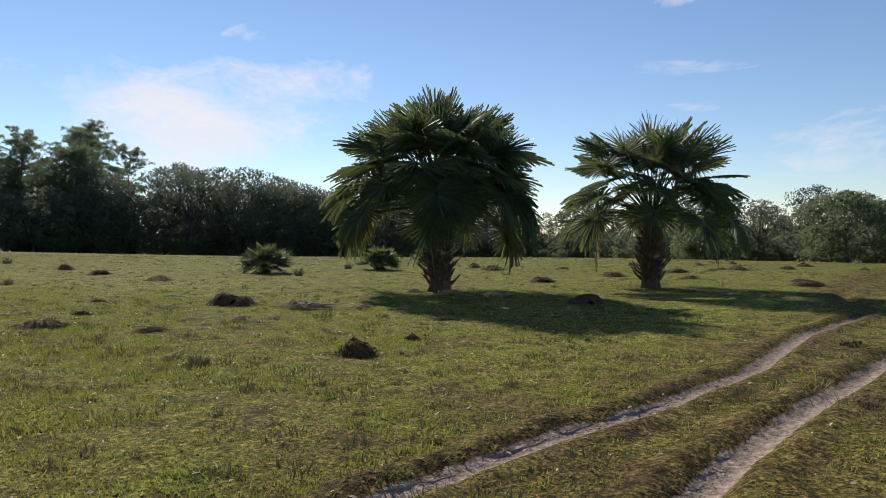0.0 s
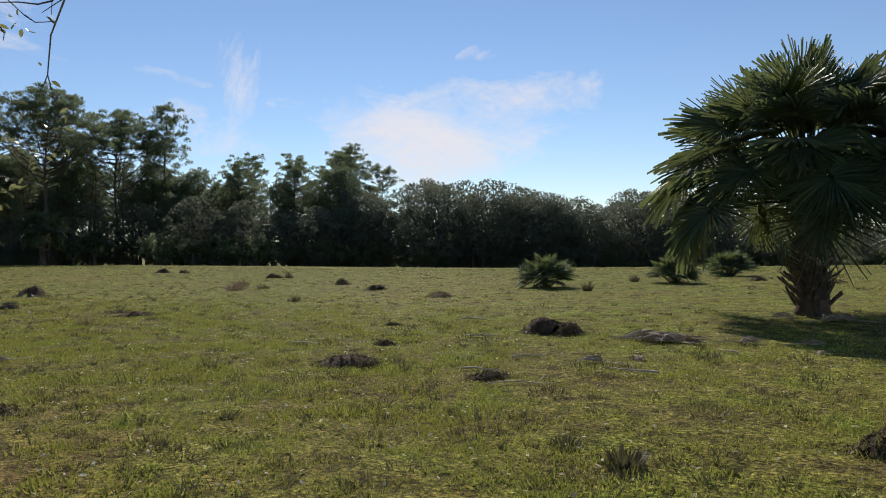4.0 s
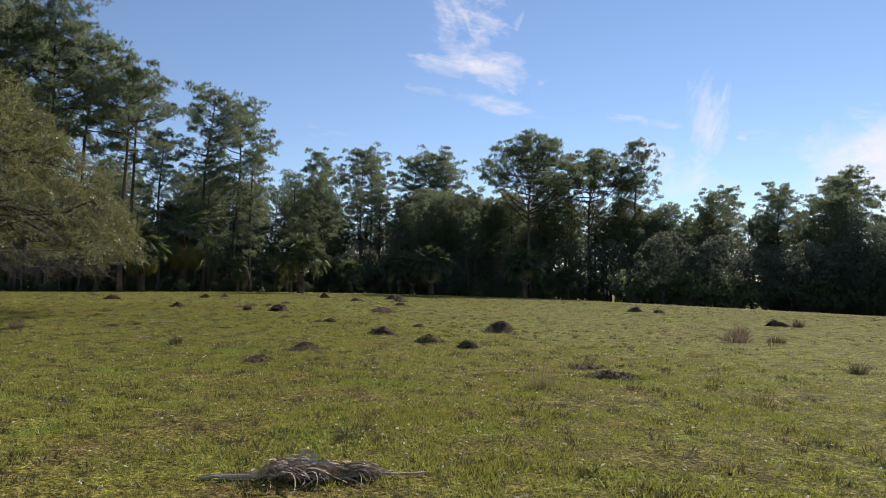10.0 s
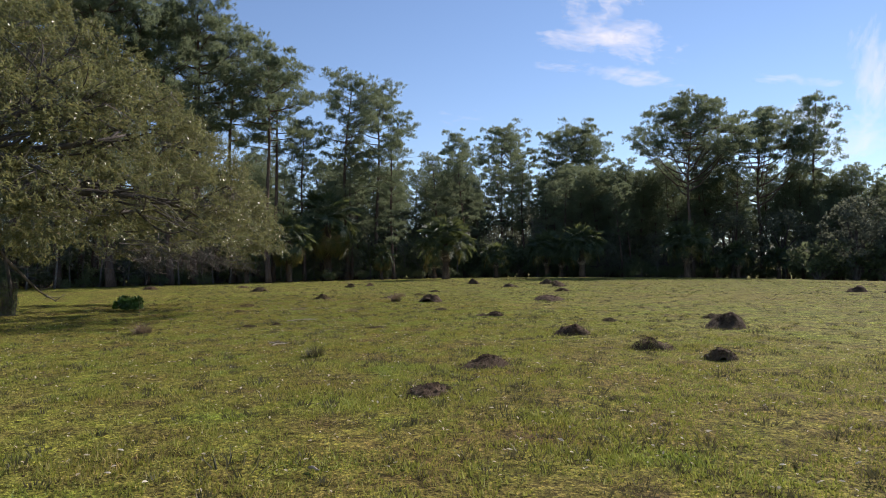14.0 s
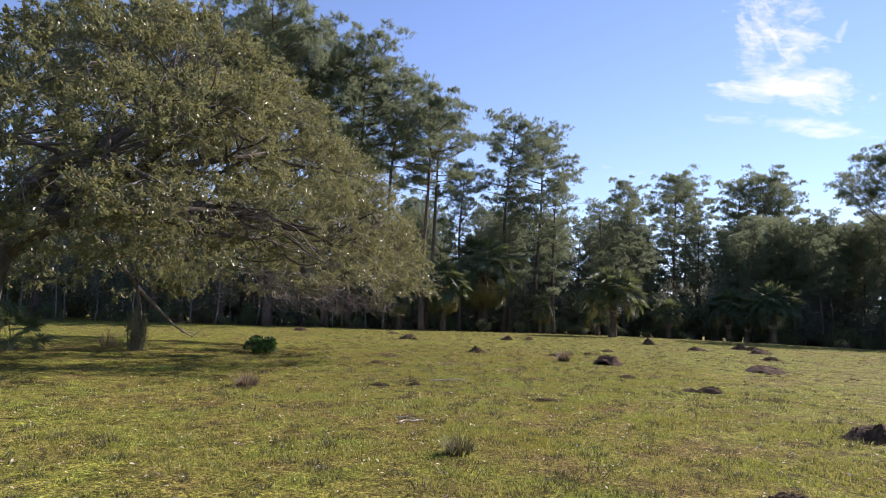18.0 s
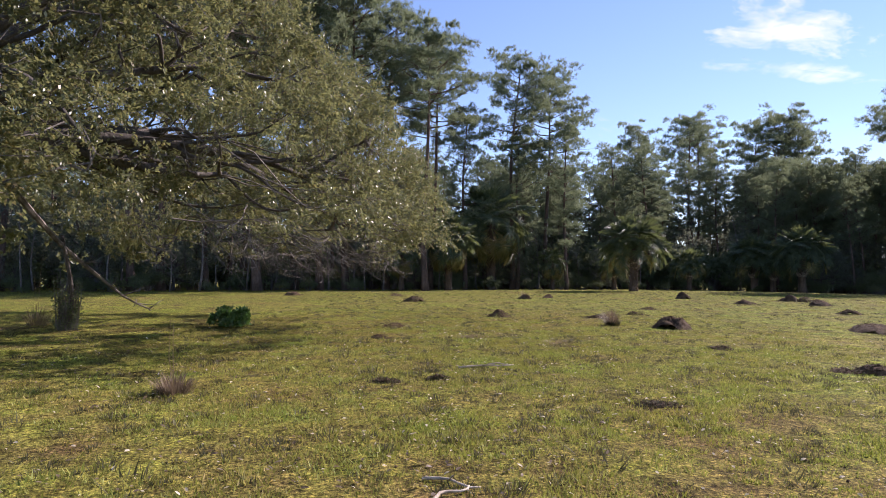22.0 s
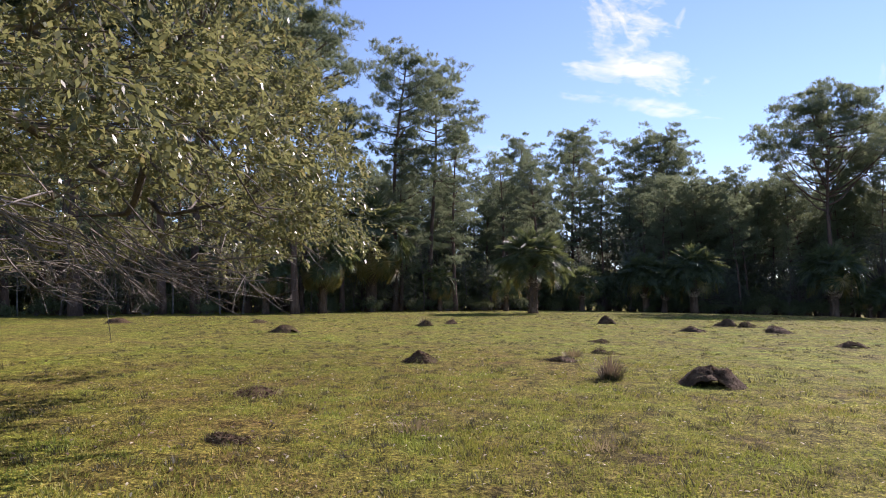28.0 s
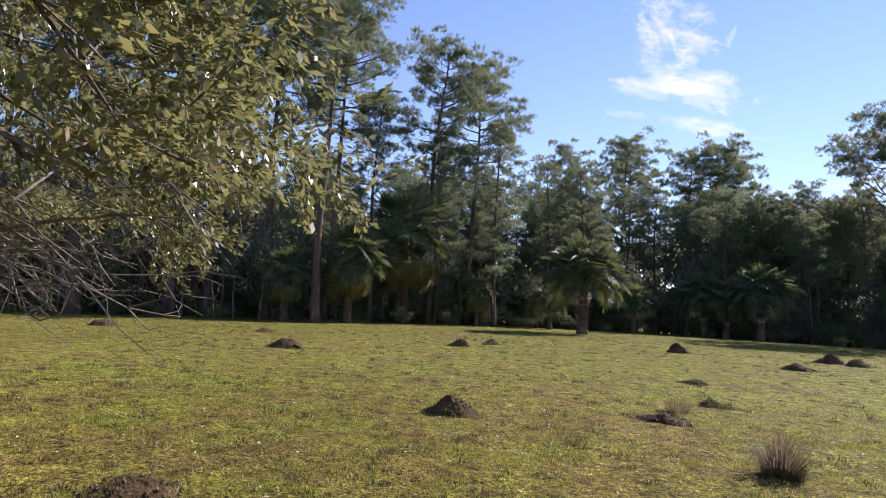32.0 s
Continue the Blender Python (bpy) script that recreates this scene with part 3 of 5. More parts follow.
def palm(trunk_height, fronds, meshes, size=1.0, boots=70, skirt=8, dead=5, girth=0.26, low=-62, label="", group=""):
    """A cabbage palm: booted trunk and a round head of fan leaves, old ones hanging."""
    tree = tagged(new("cabbage_palm"), label or "cabbage palm with a booted trunk and round fan-leaf crown", "palm tree", group or "cabbage palms")
    tr = Shape()
    k = np.linspace(0, 1, 9)
    tube(tr, np.stack([0.04 * np.sin(3 * k), 0.04 * k, k * trunk_height - 0.15], 1), girth * (1.12 - 0.18 * k + 0.35 * np.exp(-k * 12)), 12, 0.12)
    part("trunk", tr, BOOT, tree, smooth=True)
    for i in range(boots):
        z = 0.12 + (trunk_height - 0.1) * (i + 0.5) / boots
        a = i * 137.5 + rng.normal(0, 6)
        long = 0.85 if i < 0.45 * boots else 0.65
        m = pose(0, 0, z, 0, 0, a) @ pose(girth * 0.85, 0, 0, rng.normal(0, 8), -rng.uniform(8, 38), rng.normal(0, 8)) @ Matrix.Diagonal((long * rng.uniform(0.7, 1.15),) * 3 + (1,))
        part("boot", BOOT_MESH, None, tree, m=m)
    for i in range(fronds + skirt + dead):
        a = i * 137.5 + rng.normal(0, 10)
        if i < fronds:
            u = i / fronds
            top_z, low_z = math.sin(radians(84)), math.sin(radians(low))
            up = math.degrees(math.asin(top_z - (top_z - low_z) * u ** 1.3)) + rng.normal(0, 6)
            me = meshes[min(len(meshes) - 1, int(u * len(meshes)))]
        elif i < fronds + skirt:
            up, me = low - 6 + rng.normal(0, 8), OLD_FRONDS[i % 2]
        else:
            up, me = -70 + rng.normal(0, 6), DEAD_FRONDS[i % 2]
        z = trunk_height - 0.05 - 0.45 * (1 - (up + 80) / 165)
        if i >= fronds + skirt:
            z -= rng.uniform(0.2, 0.7)
        m = pose(0, 0, z, 0, 0, a) @ pose(girth * 0.5, 0, 0, rng.normal(0, 30 if up > 0 else 22), -up, 0) @ Matrix.Diagonal((size * (0.6 if i >= fronds + skirt else 1.0 - 0.0022 * max(0, up - 30)) * rng.uniform(0.86, 1.12),) * 3 + (1,))
        part("frond", me, None, tree, m=m)
    return tree


palm_a = palm(2.5, 132, FRONDS, 1.06, 150, 1, 2, 0.25, -13, "broad cabbage palm with a booted trunk and full round crown", "palms in the field")
palm_a.matrix_basis = at(-1.12, 17.75, 20)
palm_b = palm(2.25, 74, FRONDS, 0.99, 130, 1, 2, 0.22, -9, "cabbage palm with an open crown and ragged booted trunk", "palms in the field")
palm_b.matrix_basis = at(4.75, 19.6, 75)

for x, y, s, tilt in ((-8.3, 25.8, 0.62, 0), (-4.35, 28.7, 0.55, 30), (-2.5, 34.2, 0.6, 70)):
    p = palm(0.1, 60, FAR_FRONDS[:2], s * 0.8, 0, 0, 0, 0.12, 26, "trunkless young cabbage palm growing low in the pasture", "young palms in the field")
    p.matrix_basis = at(x, y, tilt)

wood_palm = palm(3.3, 96, FRONDS, 1.0, 60, 6, 4, 0.26, -14, "cabbage palm standing out before the dark wood", "palms of the wood edge")
wood_palm.matrix_basis = at(-73.0, 28.8, 10, 1.04)
low_palm = palm(3.0, 60, FAR_FRONDS, 1.0, 16, 6, 6, 0.26, -18, "low dark cabbage palm with drooping fans at the wood edge", "palms of the wood edge")
low_palm.matrix_basis = at(-84.5, 45.4, 210, 1.1)
for x, y, turn, s in ((-76.2, 58.6, 20, 1.15), (-85.0, 39.0, 80, 0.75), (-81.0, 48.0, 260, 1.1), (-83.4, 46.6, 310, 0.8), (-76.6, 66.0, 40, 0.8), (-75.5, 71.0, 140, 0.7), (-76.5, 63.0, 200, 0.5), (-83.5, 31.0, 120, 0.65)):
    copy_thing(low_palm, at(x, y, turn, s))
hanging_palm = palm(3.9, 44, FAR_FRONDS, 1.0, 20, 22, 16, 0.25, -40, "cabbage palm hung with a long skirt of drooping old fronds", "palms of the wood edge")
hanging_palm.matrix_basis = at(-76.2, 14.6, 100, 1.05)
for x, y, turn, s in ((-81.8, 19.0, 30, 1.5), (-83.0, 25.0, 250, 0.62), (-74.6, 10.8, 170, 0.7)):
    copy_thing(hanging_palm, at(x, y, turn, s))

# ---- the wood edge ----
PINES = Stand([pine(20, 4.1, 0.56, 32, 140, tufts=26), pine(20, 3.7, 0.6, 28, 120, tufts=26), pine(20, 4.4, 0.5, 36, 155, tufts=26), pine(20, 3.4, 0.24, 42, 170, 0.6), pine(20, 3.9, 0.62, 28, 115, 0.5, tufts=26)])
for x, y, top, i in ((-84.5, 21.4, 24.6, 0), (-88.5, 25.8, 24.2, 2), (-77.2, 6.4, 27.1, 2), (-74.0, 12.6, 23.2, 1), (-77.4, 2.4, 27.6, 0), (-74.3, -4.1, 26.4, 1), (-71.1, -8.4, 25.5, 4), (-70.2, -16.3, 24.2, 2), (-82.6, 6.5, 28.0, 3), (-79.5, 9.5, 25.0, 0), (-75.0, 4.3, 25.5, 2), (-73.0, 0.0, 27.0, 4), (-76.5, -1.5, 28.0, 2), (-72.5, -6.5, 26.0, 0), (-79.0, 13.5, 20.5, 4), (-81, 16.5, 15.0, 3), (-83.0, 26.2, 14.6, 3), (-84.5, 22.0, 13.5, 3), (-80.0, 5.0, 15.0, 3), (-78.5, -3.0, 16.0, 3), (-113.8, 54.0, 23.4, 2), (-106.6, 63.2, 23.8, 0), (-111.0, 44.4, 22.5, 2), (-105.0, 48.6, 22.4, 0), (-108.5, 66.0, 23.6, 2), (-110.0, 60.0, 23.0, 0), (-79.9, 81.6, 20.4, 3), (-65.3, 93.8, 16.1, 1), (-68.9, 98.5, 16.6, 0), (-67.0, 113.5, 19.9, 2), (-69.5, 115, 19.4, 0), (-90.0, 113.8, 20.2, 2), (-58.0, 108.5, 14.7, 4), (-63.0, 103.4, 15.1, 3)):
    PINES.put(at(x, y, float(rng.uniform(0, 360)), (top - float(G(x, y))) / 21.8), i)
DOMES = [pine(20, 5.6, 0.5, 52, 380, 0.4, True, label="old pine with a broad domed crown on bare limbs"), pine(16, 4.5, 0.42, 46, 320, 0.4, True, label="old pine with a broad domed crown on bare limbs")]
DOMES[0].matrix_basis = at(-79.0, 61.4, 0, 1.1)
DOMES[1].matrix_basis = at(-80.9, 73.4, 40, 1.38)

OAKS = Stand([broadleaf(10, 4.2, 5200, 0.26, HAMMOCK, lumps=60), broadleaf(10, 3.8, 4800, 0.26, HAMMOCK, lumps=54), broadleaf(10, 4.8, 5800, 0.27, HAMMOCK, lumps=66), broadleaf(10, 3.0, 4000, 0.25, HAMMOCK, lumps=46)])
BRUSHES = Stand([shrub(2.6, 1.9, 1300, 0.24, BRUSH), shrub(3.4, 2.0, 1400, 0.25, BRUSH)])
FINE_BRUSHES = Stand([shrub(2.6, 1.9, 1900, 0.18, BRUSH), shrub(2.0, 1.7, 1600, 0.17, BRUSH), shrub(3.4, 2.0, 2000, 0.19, BRUSH)])


def sapling(height, reach):
    """A thin young tree of the wood's rim: pale bare stem and a loose small crown."""
    t = tagged(new("sapling"), "thin pale-stemmed sapling at the wood edge", "tree", "saplings of the wood edge")
    tr, lf, tw = Shape(), Shape(), Shape()
    k = np.linspace(0, 1, 8)
    line = np.stack([0.25 * np.sin(3 * k + reach), 0.2 * np.sin(4 * k), height * k - 0.15], 1)
    tube(tr, line, 0.065 * (1.1 - 0.8 * k), 6, 0.1)
    for i in range(14):
        u = rng.uniform(0.5, 1.0)
        p = np.array([np.interp(u, k, line[:, j]) for j in range(3)])
        e = p + ball_ways(1)[0] * np.array([1, 1, 0.5]) * reach * rng.uniform(0.5, 1.1) + np.array([0, 0, 0.4])
        tube(tw, np.array([p, (p + e) / 2 + rng.normal(0, 0.1, 3), e]), [0.025, 0.018, 0.008], 3)
        q = e + rng.normal(0, 0.32, (26, 3))
        leaf_cards(lf, q, ball_ways(26), ball_ways(26), 0.26 + 0 * q[:, 0], 0.13 + 0 * q[:, 0])
    part("trunk", tr, TWIG_BARK, t, smooth=True)
    tagged(part("twig_work", tw, TWIG_BARK, t), kind="stuff")
    part("foliage", lf, HAMMOCK, t)
    return t


SAPLINGS = Stand([sapling(6.0, 1.0), sapling(4.6, 0.8), sapling(7.5, 1.2)])

EDGE = [(62, 48), (42, 66), (15, 86), (-24, 95), (-50, 95), (-66, 88), (-76, 76), (-78, 64), (-78, 54), (-82, 48), (-86, 43), (-86, 36), (-84, 27), (-79.5, 17), (-75, 8), (-70.5, -2), (-67, -12), (-63, -24), (-56, -38)]


def along(line, gap):
    for (ax, ay), (bx, by) in zip(line[:-1], line[1:]):
        n = max(1, round(math.hypot(bx - ax, by - ay) / gap))
        nx, ny = (by - ay), -(bx - ax)
        d = math.hypot(nx, ny)
        for i in range(n):
            u = (i + 0.5) / n
            yield ax + u * (bx - ax), ay + u * (by - ay), -nx / d, -ny / d


def plant(stand, gap, back, height, where, jitter=1.2, tall=0.15):
    for x, y, nx, ny in along(EDGE, gap):
        x, y = x - nx * back + rng.normal(0, jitter), y - ny * back + rng.normal(0, jitter)
        if where(x, y):
            stand.put(at(x, y, float(rng.uniform(0, 360)), height * float(np.clip(rng.normal(1, tall), 1 - 1.4 * tall, 1 + 1.2 * tall)), 0.05))


def north(x, y):
    return y > 66 or x > -40


def west(x, y):
    return not north(x, y)


def mid(x, y):
    return west(x, y) and y > 12


def tall(x, y):
    return west(x, y) and y <= 12


for back, gap, h in ((2.5, 4.0, 1.05), (7, 4.4, 1.2), (12, 4.8, 1.32)):
    plant(OAKS, gap, back, 1.04 * h, lambda x, y: -58 < x < -26 and y > 66, 1.2, 0.06)
    plant(OAKS, gap, back, 0.82 * h, lambda x, y: -26 <= x < 4, 1.2, 0.06)
    plant(OAKS, gap + 1, back, 0.72 * h, lambda x, y: x <= -58 and y > 66, 1.2, 0.1)
for back, gap, h in ((2.5, 5, 0.62), (8, 5, 0.72)):
    plant(OAKS, gap, back, h, lambda x, y: x >= 4)
for back, gap, h in ((4, 6, 0.42), (9, 6, 0.6), (15, 6, 0.85)):
    plant(OAKS, gap, back, h, west)
COLUMNS = Stand([pine(20, 3.1, 0.4, 42, 150, 0.5, tufts=17, per=8, wide=0.025, cone=True), pine(20, 2.8, 0.34, 44, 150, 0.4, tufts=17, per=8, wide=0.025, cone=True), pine(20, 3.4, 0.46, 40, 145, 0.5, tufts=17, per=8, wide=0.025, cone=True)])
for back, gap, h in ((6, 4.4, 0.74), (10.5, 3.6, 0.88), (16, 3.4, 0.98), (22, 3.4, 1.06)):
    plant(COLUMNS, gap, back, h, lambda x, y: mid(x, y) and y < 52, 1.2, 0.05)
    plant(COLUMNS, gap, back, h * 0.96, lambda x, y: y >= 52 and x < -58, 1.2, 0.07)
for back, gap, h in ((7, 5, 0.5), (12, 5, 0.62), (18, 5, 0.74)):
    plant(COLUMNS, gap, back, h, tall, 1.5, 0.1)
for x, y, wide, high in ((28.4, 55.0, 3.6, 5.6), (20.5, 64.0, 3.4, 4.2), (33.5, 52.0, 3.4, 5.0)):
    broadleaf(high, wide, 13000, 0.22, BRUSH, "field_oak", "round dark oak standing out from the far wood", 0.06, 60).matrix_basis = at(x, y, 40 * x)
plant(PINES, 8, 8, 0.72, lambda x, y: north(x, y) and x < -55, 1.5, 0.08)
for back, gap, h in ((0.8, 2.8, 0.6), (3, 3.2, 1.0), (6.5, 4, 1.4)):
    plant(BRUSHES, gap, back, h, north, 0.8, 0.25)
    plant(FINE_BRUSHES, gap, back, h, west, 0.8, 0.25)
THICKETS = Stand([shrub(4.2, 3.0, 1100, 0.42, BRUSH, "thicket", "dark leafy thicket deep in the wood"), shrub(3.6, 2.8, 1000, 0.4, BRUSH, "thicket", "dark leafy thicket deep in the wood")])
for back, gap, h in ((11, 4.0, 1.0), (17, 4.4, 1.15), (25, 5, 1.3)):
    plant(THICKETS, gap, back, h, lambda x, y: True, 0.8, 0.2)
for back, gap in ((1.5, 3.0), (4.0, 2.4), (7.0, 2.6)):
    plant(SAPLINGS, gap, back, 1.0, lambda x, y: west(x, y) and y < 16, 1.0, 0.2)
plant(SAPLINGS, 5.0, 2.5, 1.0, lambda x, y: west(x, y) and 16 <= y < 60, 1.2, 0.2)


for x, y, s in ((-90, 52, 0.82), (-92, 56, 0.86), (-88, 58, 0.8), (-94, 61, 0.9), (-90, 64, 0.84), (-72, 90, 0.84), (-76, 88, 0.88), (-74, 94, 0.9), (-69, 93, 0.8), (-79, 84, 0.88), (-66, 96, 0.78), (-83, 68, 0.85), (-84, 79, 0.9)):
    COLUMNS.put(at(x, y, 40 * y, s))
for i in range(34):
    u = i / 33
    COLUMNS.put(at(-104 + 42 * u ** 1.2 + float(rng.normal(0, 2.5)), 56 + 46 * u + float(rng.normal(0, 2)), 77 * i, 0.98 - 0.14 * u + 0.04 * (i % 3)))
for i in range(18):
    COLUMNS.put(at(-89 + 0.6 * i + float(rng.normal(0, 1.5)), 55 + 1.9 * i, 61 * i, 0.92 + 0.04 * (i % 3)))
for i in range(11):
    COLUMNS.put(at(-99 + float(rng.normal(0, 1.5)), 24 + 3.1 * i, 50 * i, 0.93 + 0.05 * (i % 3)))


def deep(stand, count, size, spread):
    """Trees scattered through the depth of the western wood."""
    for _ in range(count):
        y = float(rng.uniform(-30, 92))
        x = float(rng.uniform(-128, -98)) if y > 5 else float(rng.uniform(-112, -88))
        stand.put(at(x, y, float(rng.uniform(0, 360)), size * float(np.clip(rng.normal(1, spread), 1 - 1.5 * spread, 1 + spread))))


DEEP_OAKS = Stand([broadleaf(13, 4.6, 2400, 0.5, HAMMOCK, "wood_tree", "tall dark broadleaf tree deep in the wood", 0.1, 34), broadleaf(12, 4.2, 2200, 0.48, HAMMOCK, "wood_tree", "tall dark broadleaf tree deep in the wood", 0.1, 32)])
deep(COLUMNS, 50, 1.1, 0.05)
deep(DEEP_OAKS, 46, 1.0, 0.1)
deep(THICKETS, 60, 1.5, 0.12)
for i in range(16):
    THICKETS.put(at(-92 + float(rng.normal(0, 2)), 16 + 2.2 * i, float(rng.uniform(0, 360)), 1.3))
for i in range(12):
    DEEP_OAKS.put(at(-68 + 1.3 * i + float(rng.normal(0, 1)), 72 + 2.6 * i + float(rng.normal(0, 1)), float(rng.uniform(0, 360)), 0.75))
    THICKETS.put(at(-69 + 1.5 * i + float(rng.normal(0, 1)), 70 + 2.6 * i + float(rng.normal(0, 1)), float(rng.uniform(0, 360)), 1.1))
for i in range(26):
    DEEP_OAKS.put(at(-66 + 5.2 * i + float(rng.normal(0, 1)), 116 - 0.012 * (i - 8) ** 2 * 6, float(rng.uniform(0, 360)), 0.85))
for x, y, turn, s, i in ((-26.5, 97.0, 30, 1.0, 0), (-22.0, 98.0, 110, 1.0, 2), (-24.0, 101.5, 250, 1.08, 1), (-30.0, 97.5, 200, 1.0, 2)):
    OAKS.put(at(x, y, turn, s), i)


# ---- the great oak beside the walk ----
OAK_X, OAK_Y = -32.6, -0.2
CROWN, CROWN_X, CROWN_Y = np.array([-38.5, 1.2]), 9.6, 9.2
WAY = [(-20, 9.0), (-29, 9.0), (-31.3, 9.8), (-33.9, 10.4), (-35.2, 10.8)]


def limb_path(a, b, sag, wob, n=9):
    s = np.linspace(0, 1, n)[:, None]
    a, b = np.asarray(a, float), np.asarray(b, float)
    bow = np.array([0, 0, 1.0]) * sag * np.sin(math.pi * s)
    w = np.cumsum(rng.normal(0, wob, (n, 3)), 0)
    for _ in range(2):
        w[1:-1] = 0.25 * w[:-2] + 0.5 * w[1:-1] + 0.25 * w[2:]
    w = w - w[:1] - s * (w[-1:] - w[:1])
    return a + s * (b - a) + bow + w


def great_oak():
    tree = tagged(new("spreading_oak"), "broad old oak with low spreading limbs and olive-brown leaves", "tree")
    g = float(G(OAK_X, OAK_Y))
    k = np.linspace(0, 1, 9)
    tr = Shape()
    tube(tr, np.stack([OAK_X - 0.3 * k, OAK_Y + 0.25 * k ** 2, g - 0.3 + 3.4 * k], 1), 0.52 * (1.05 - 0.3 * k + 0.6 * np.exp(-k * 9)), 14, 0.16)
    part("trunk", tr, OAK_BARK, tree, smooth=True)
    top = np.array([OAK_X - 0.3, OAK_Y + 0.25, g + 3.0])
    # clumps of leafy sprays lie in a domed shell and hang low round its rim
    def rim_of(p):
        return (np.abs((p[:, :2] - CROWN) / np.array([CROWN_X, CROWN_Y])) ** 2.2).sum(1) ** (1 / 2.2)

    n = 60000
    p = np.stack([CROWN[0] + CROWN_X * rng.uniform(-1, 1, n), CROWN[1] + CROWN_Y * rng.uniform(-1, 1, n), rng.uniform(1.9, 12.6, n)], 1)
    r = rim_of(p)
    roof = 2.2 + 10.3 * np.clip(1 - r, 0, 1) ** 0.62
    under = 2.05 + 1.9 * np.clip(1 - r, 0, 1) ** 0.6
    below = roof - p[:, 2]
    keep = (r < 1) & (below > 0) & (p[:, 2] > under) & ((below < 1.5) | (r > 0.86) | (rng.random(n) < 0.16))
    keep &= (p[:, 1] > -1.0) | (rng.random(n) < 0.35)
    keep &= near_line(p[:, 0], p[:, 1], WAY) > 1.25 + 0.25 * np.clip(p[:, 2] - 3.2, 0, 4)
    p = p[keep]
    # a thinned set, so that clumps stand apart with dark gaps between them
    cells, c = set(), []
    for q in p:
        key = tuple(np.floor(q / np.array([0.66, 0.66, 0.52])).astype(int))
        if key not in cells and rng.random() < 0.8:
            cells.add(key)
            c.append(q)
    c = np.array(c)
    c = c[noise_gap(c * 0.75) + 0.6 * noise_gap(c * 1.5 + 4) > 0.0]
    spine = []
    ends = [(-41.5, 7.6, 3.3), (-37.4, 8.0, 3.3), (-35.4, 5.8, 3.6), (-39.2, 4.4, 4.3), (-30.6, 4.0, 4.2), (-28.0, -6.4, 6.0), (-36.0, -7.2, 6.4), (-44.0, -1.5, 5.6), (-33.8, 4.4, 6.4), (-33.0, -1.2, 9.4), (-38.6, 1.5, 8.6), (-40.8, 0.6, 6.4), (-36.4, 5.4, 6.2)]
    for i, e in enumerate(ends):
        p = limb_path(top - np.array([0, 0, 0.25 * (i % 4)]), e, 0.7 if e[2] < 7 else 0.2, 0.26, 11)
        s = np.linspace(0, 1, 11)
        sh = Shape()
        tube(sh, p, (0.22 if e[2] < 7 else 0.16) * (1.04 - 0.86 * s), 8, 0.14)
        part("limb", sh, OAK_BARK, tree, smooth=True)
        spine.append(p[3:])
        for j in range(20):
            u = 3 + int(rng.integers(0, 8))
            d = ball_ways(1)[0] * np.array([1, 1, 0.55]) + 0.6 * unit(p[-1] - p[0])
            ln = rng.uniform(1.6, 4.0)
            q = limb_path(p[u], p[u] + unit(d) * ln, rng.uniform(-0.3, 0.25), 0.16, 9)
            q[:, 2] = np.clip(q[:, 2], 2.7, 10.5)
            if max(np.sort(((c - v) ** 2).sum(1))[2] for v in q[3:]) > 1.6 or rim_of(q).max() > 0.95 or near_line(q[:, 0], q[:, 1], WAY).min() < 1.5:
                continue
            b = Shape()
            tube(b, q, rng.uniform(0.03, 0.06) * (1.05 - 0.85 * np.linspace(0, 1, 9)), 5, 0.1)
            part("branch", b, OAK_BARK, tree, smooth=True)
            spine.append(q[2:])
    spine = np.concatenate(spine)
    twigs, leaves, inner = Shape(), Shape(), Shape()
    for p in c:
        o = spine[np.argsort(((spine - p) ** 2).sum(1))[int(rng.integers(0, 8))]]
        k5 = np.linspace(0, 1, 5)[:, None]
        gap = np.linalg.norm(p - o)
        if gap < 3.2:
            q = o + k5 * (p - o) + np.sin(math.pi * k5) * rng.normal(0, 0.14, 3) + np.sin(2 * math.pi * k5) * rng.normal(0, 0.08, 3)
            tube(twigs, q, min(0.016, 0.006 + 0.005 * gap) * (1.15 - k5[:, 0]), 3)
    front = (c[:, 1] > -1.0)
    beside = near_line(c[:, 0], c[:, 1], WAY) < 4.5
    for group, shoots, count, ln, wd, sh in ((c[front & beside], 14, 34, 0.06, 0.028, leaves), (c[front & ~beside], 14, 25, 0.08, 0.04, leaves), (c[~front], 9, 12, 0.16, 0.08, inner)):
        m = len(group) * shoots
        mid = np.repeat(group, shoots, 0)
        away = unit((mid - np.array([CROWN[0], CROWN[1], 3.0])) * np.array([1, 1, 0.8]))
        root = mid + rng.normal(0, 0.17, (m, 3)) * np.array([1.1, 1.1, 0.5])
        shoot = unit(0.8 * away + 0.9 * ball_ways(m) + np.array([0, 0, -0.2])) * rng.uniform(0.18, 0.46, (m, 1))
        f = rng.random((m * count, 1))
        p = np.repeat(root, count, 0) + f * np.repeat(shoot, count, 0) + rng.normal(0, 0.022, (m * count, 3))
        way = unit(np.repeat(unit(shoot), count, 0) + 0.8 * ball_ways(m * count) + np.array([0, 0, -0.1]))
        up = unit(np.array([0, 0, 1.0]) + 0.7 * ball_ways(m * count))
        k = rng.uniform(0.7, 1.3, m * count)
        leaf_cards(sh, p, way, up, ln * k, wd * k, 4)
        if sh is leaves:
            pick = rng.random(m) < 0.5
            r0, s0 = root[pick], shoot[pick]
            blades(twigs, r0, r0 + s0, unit(np.cross(s0, ball_ways(len(s0)))) * 0.005)
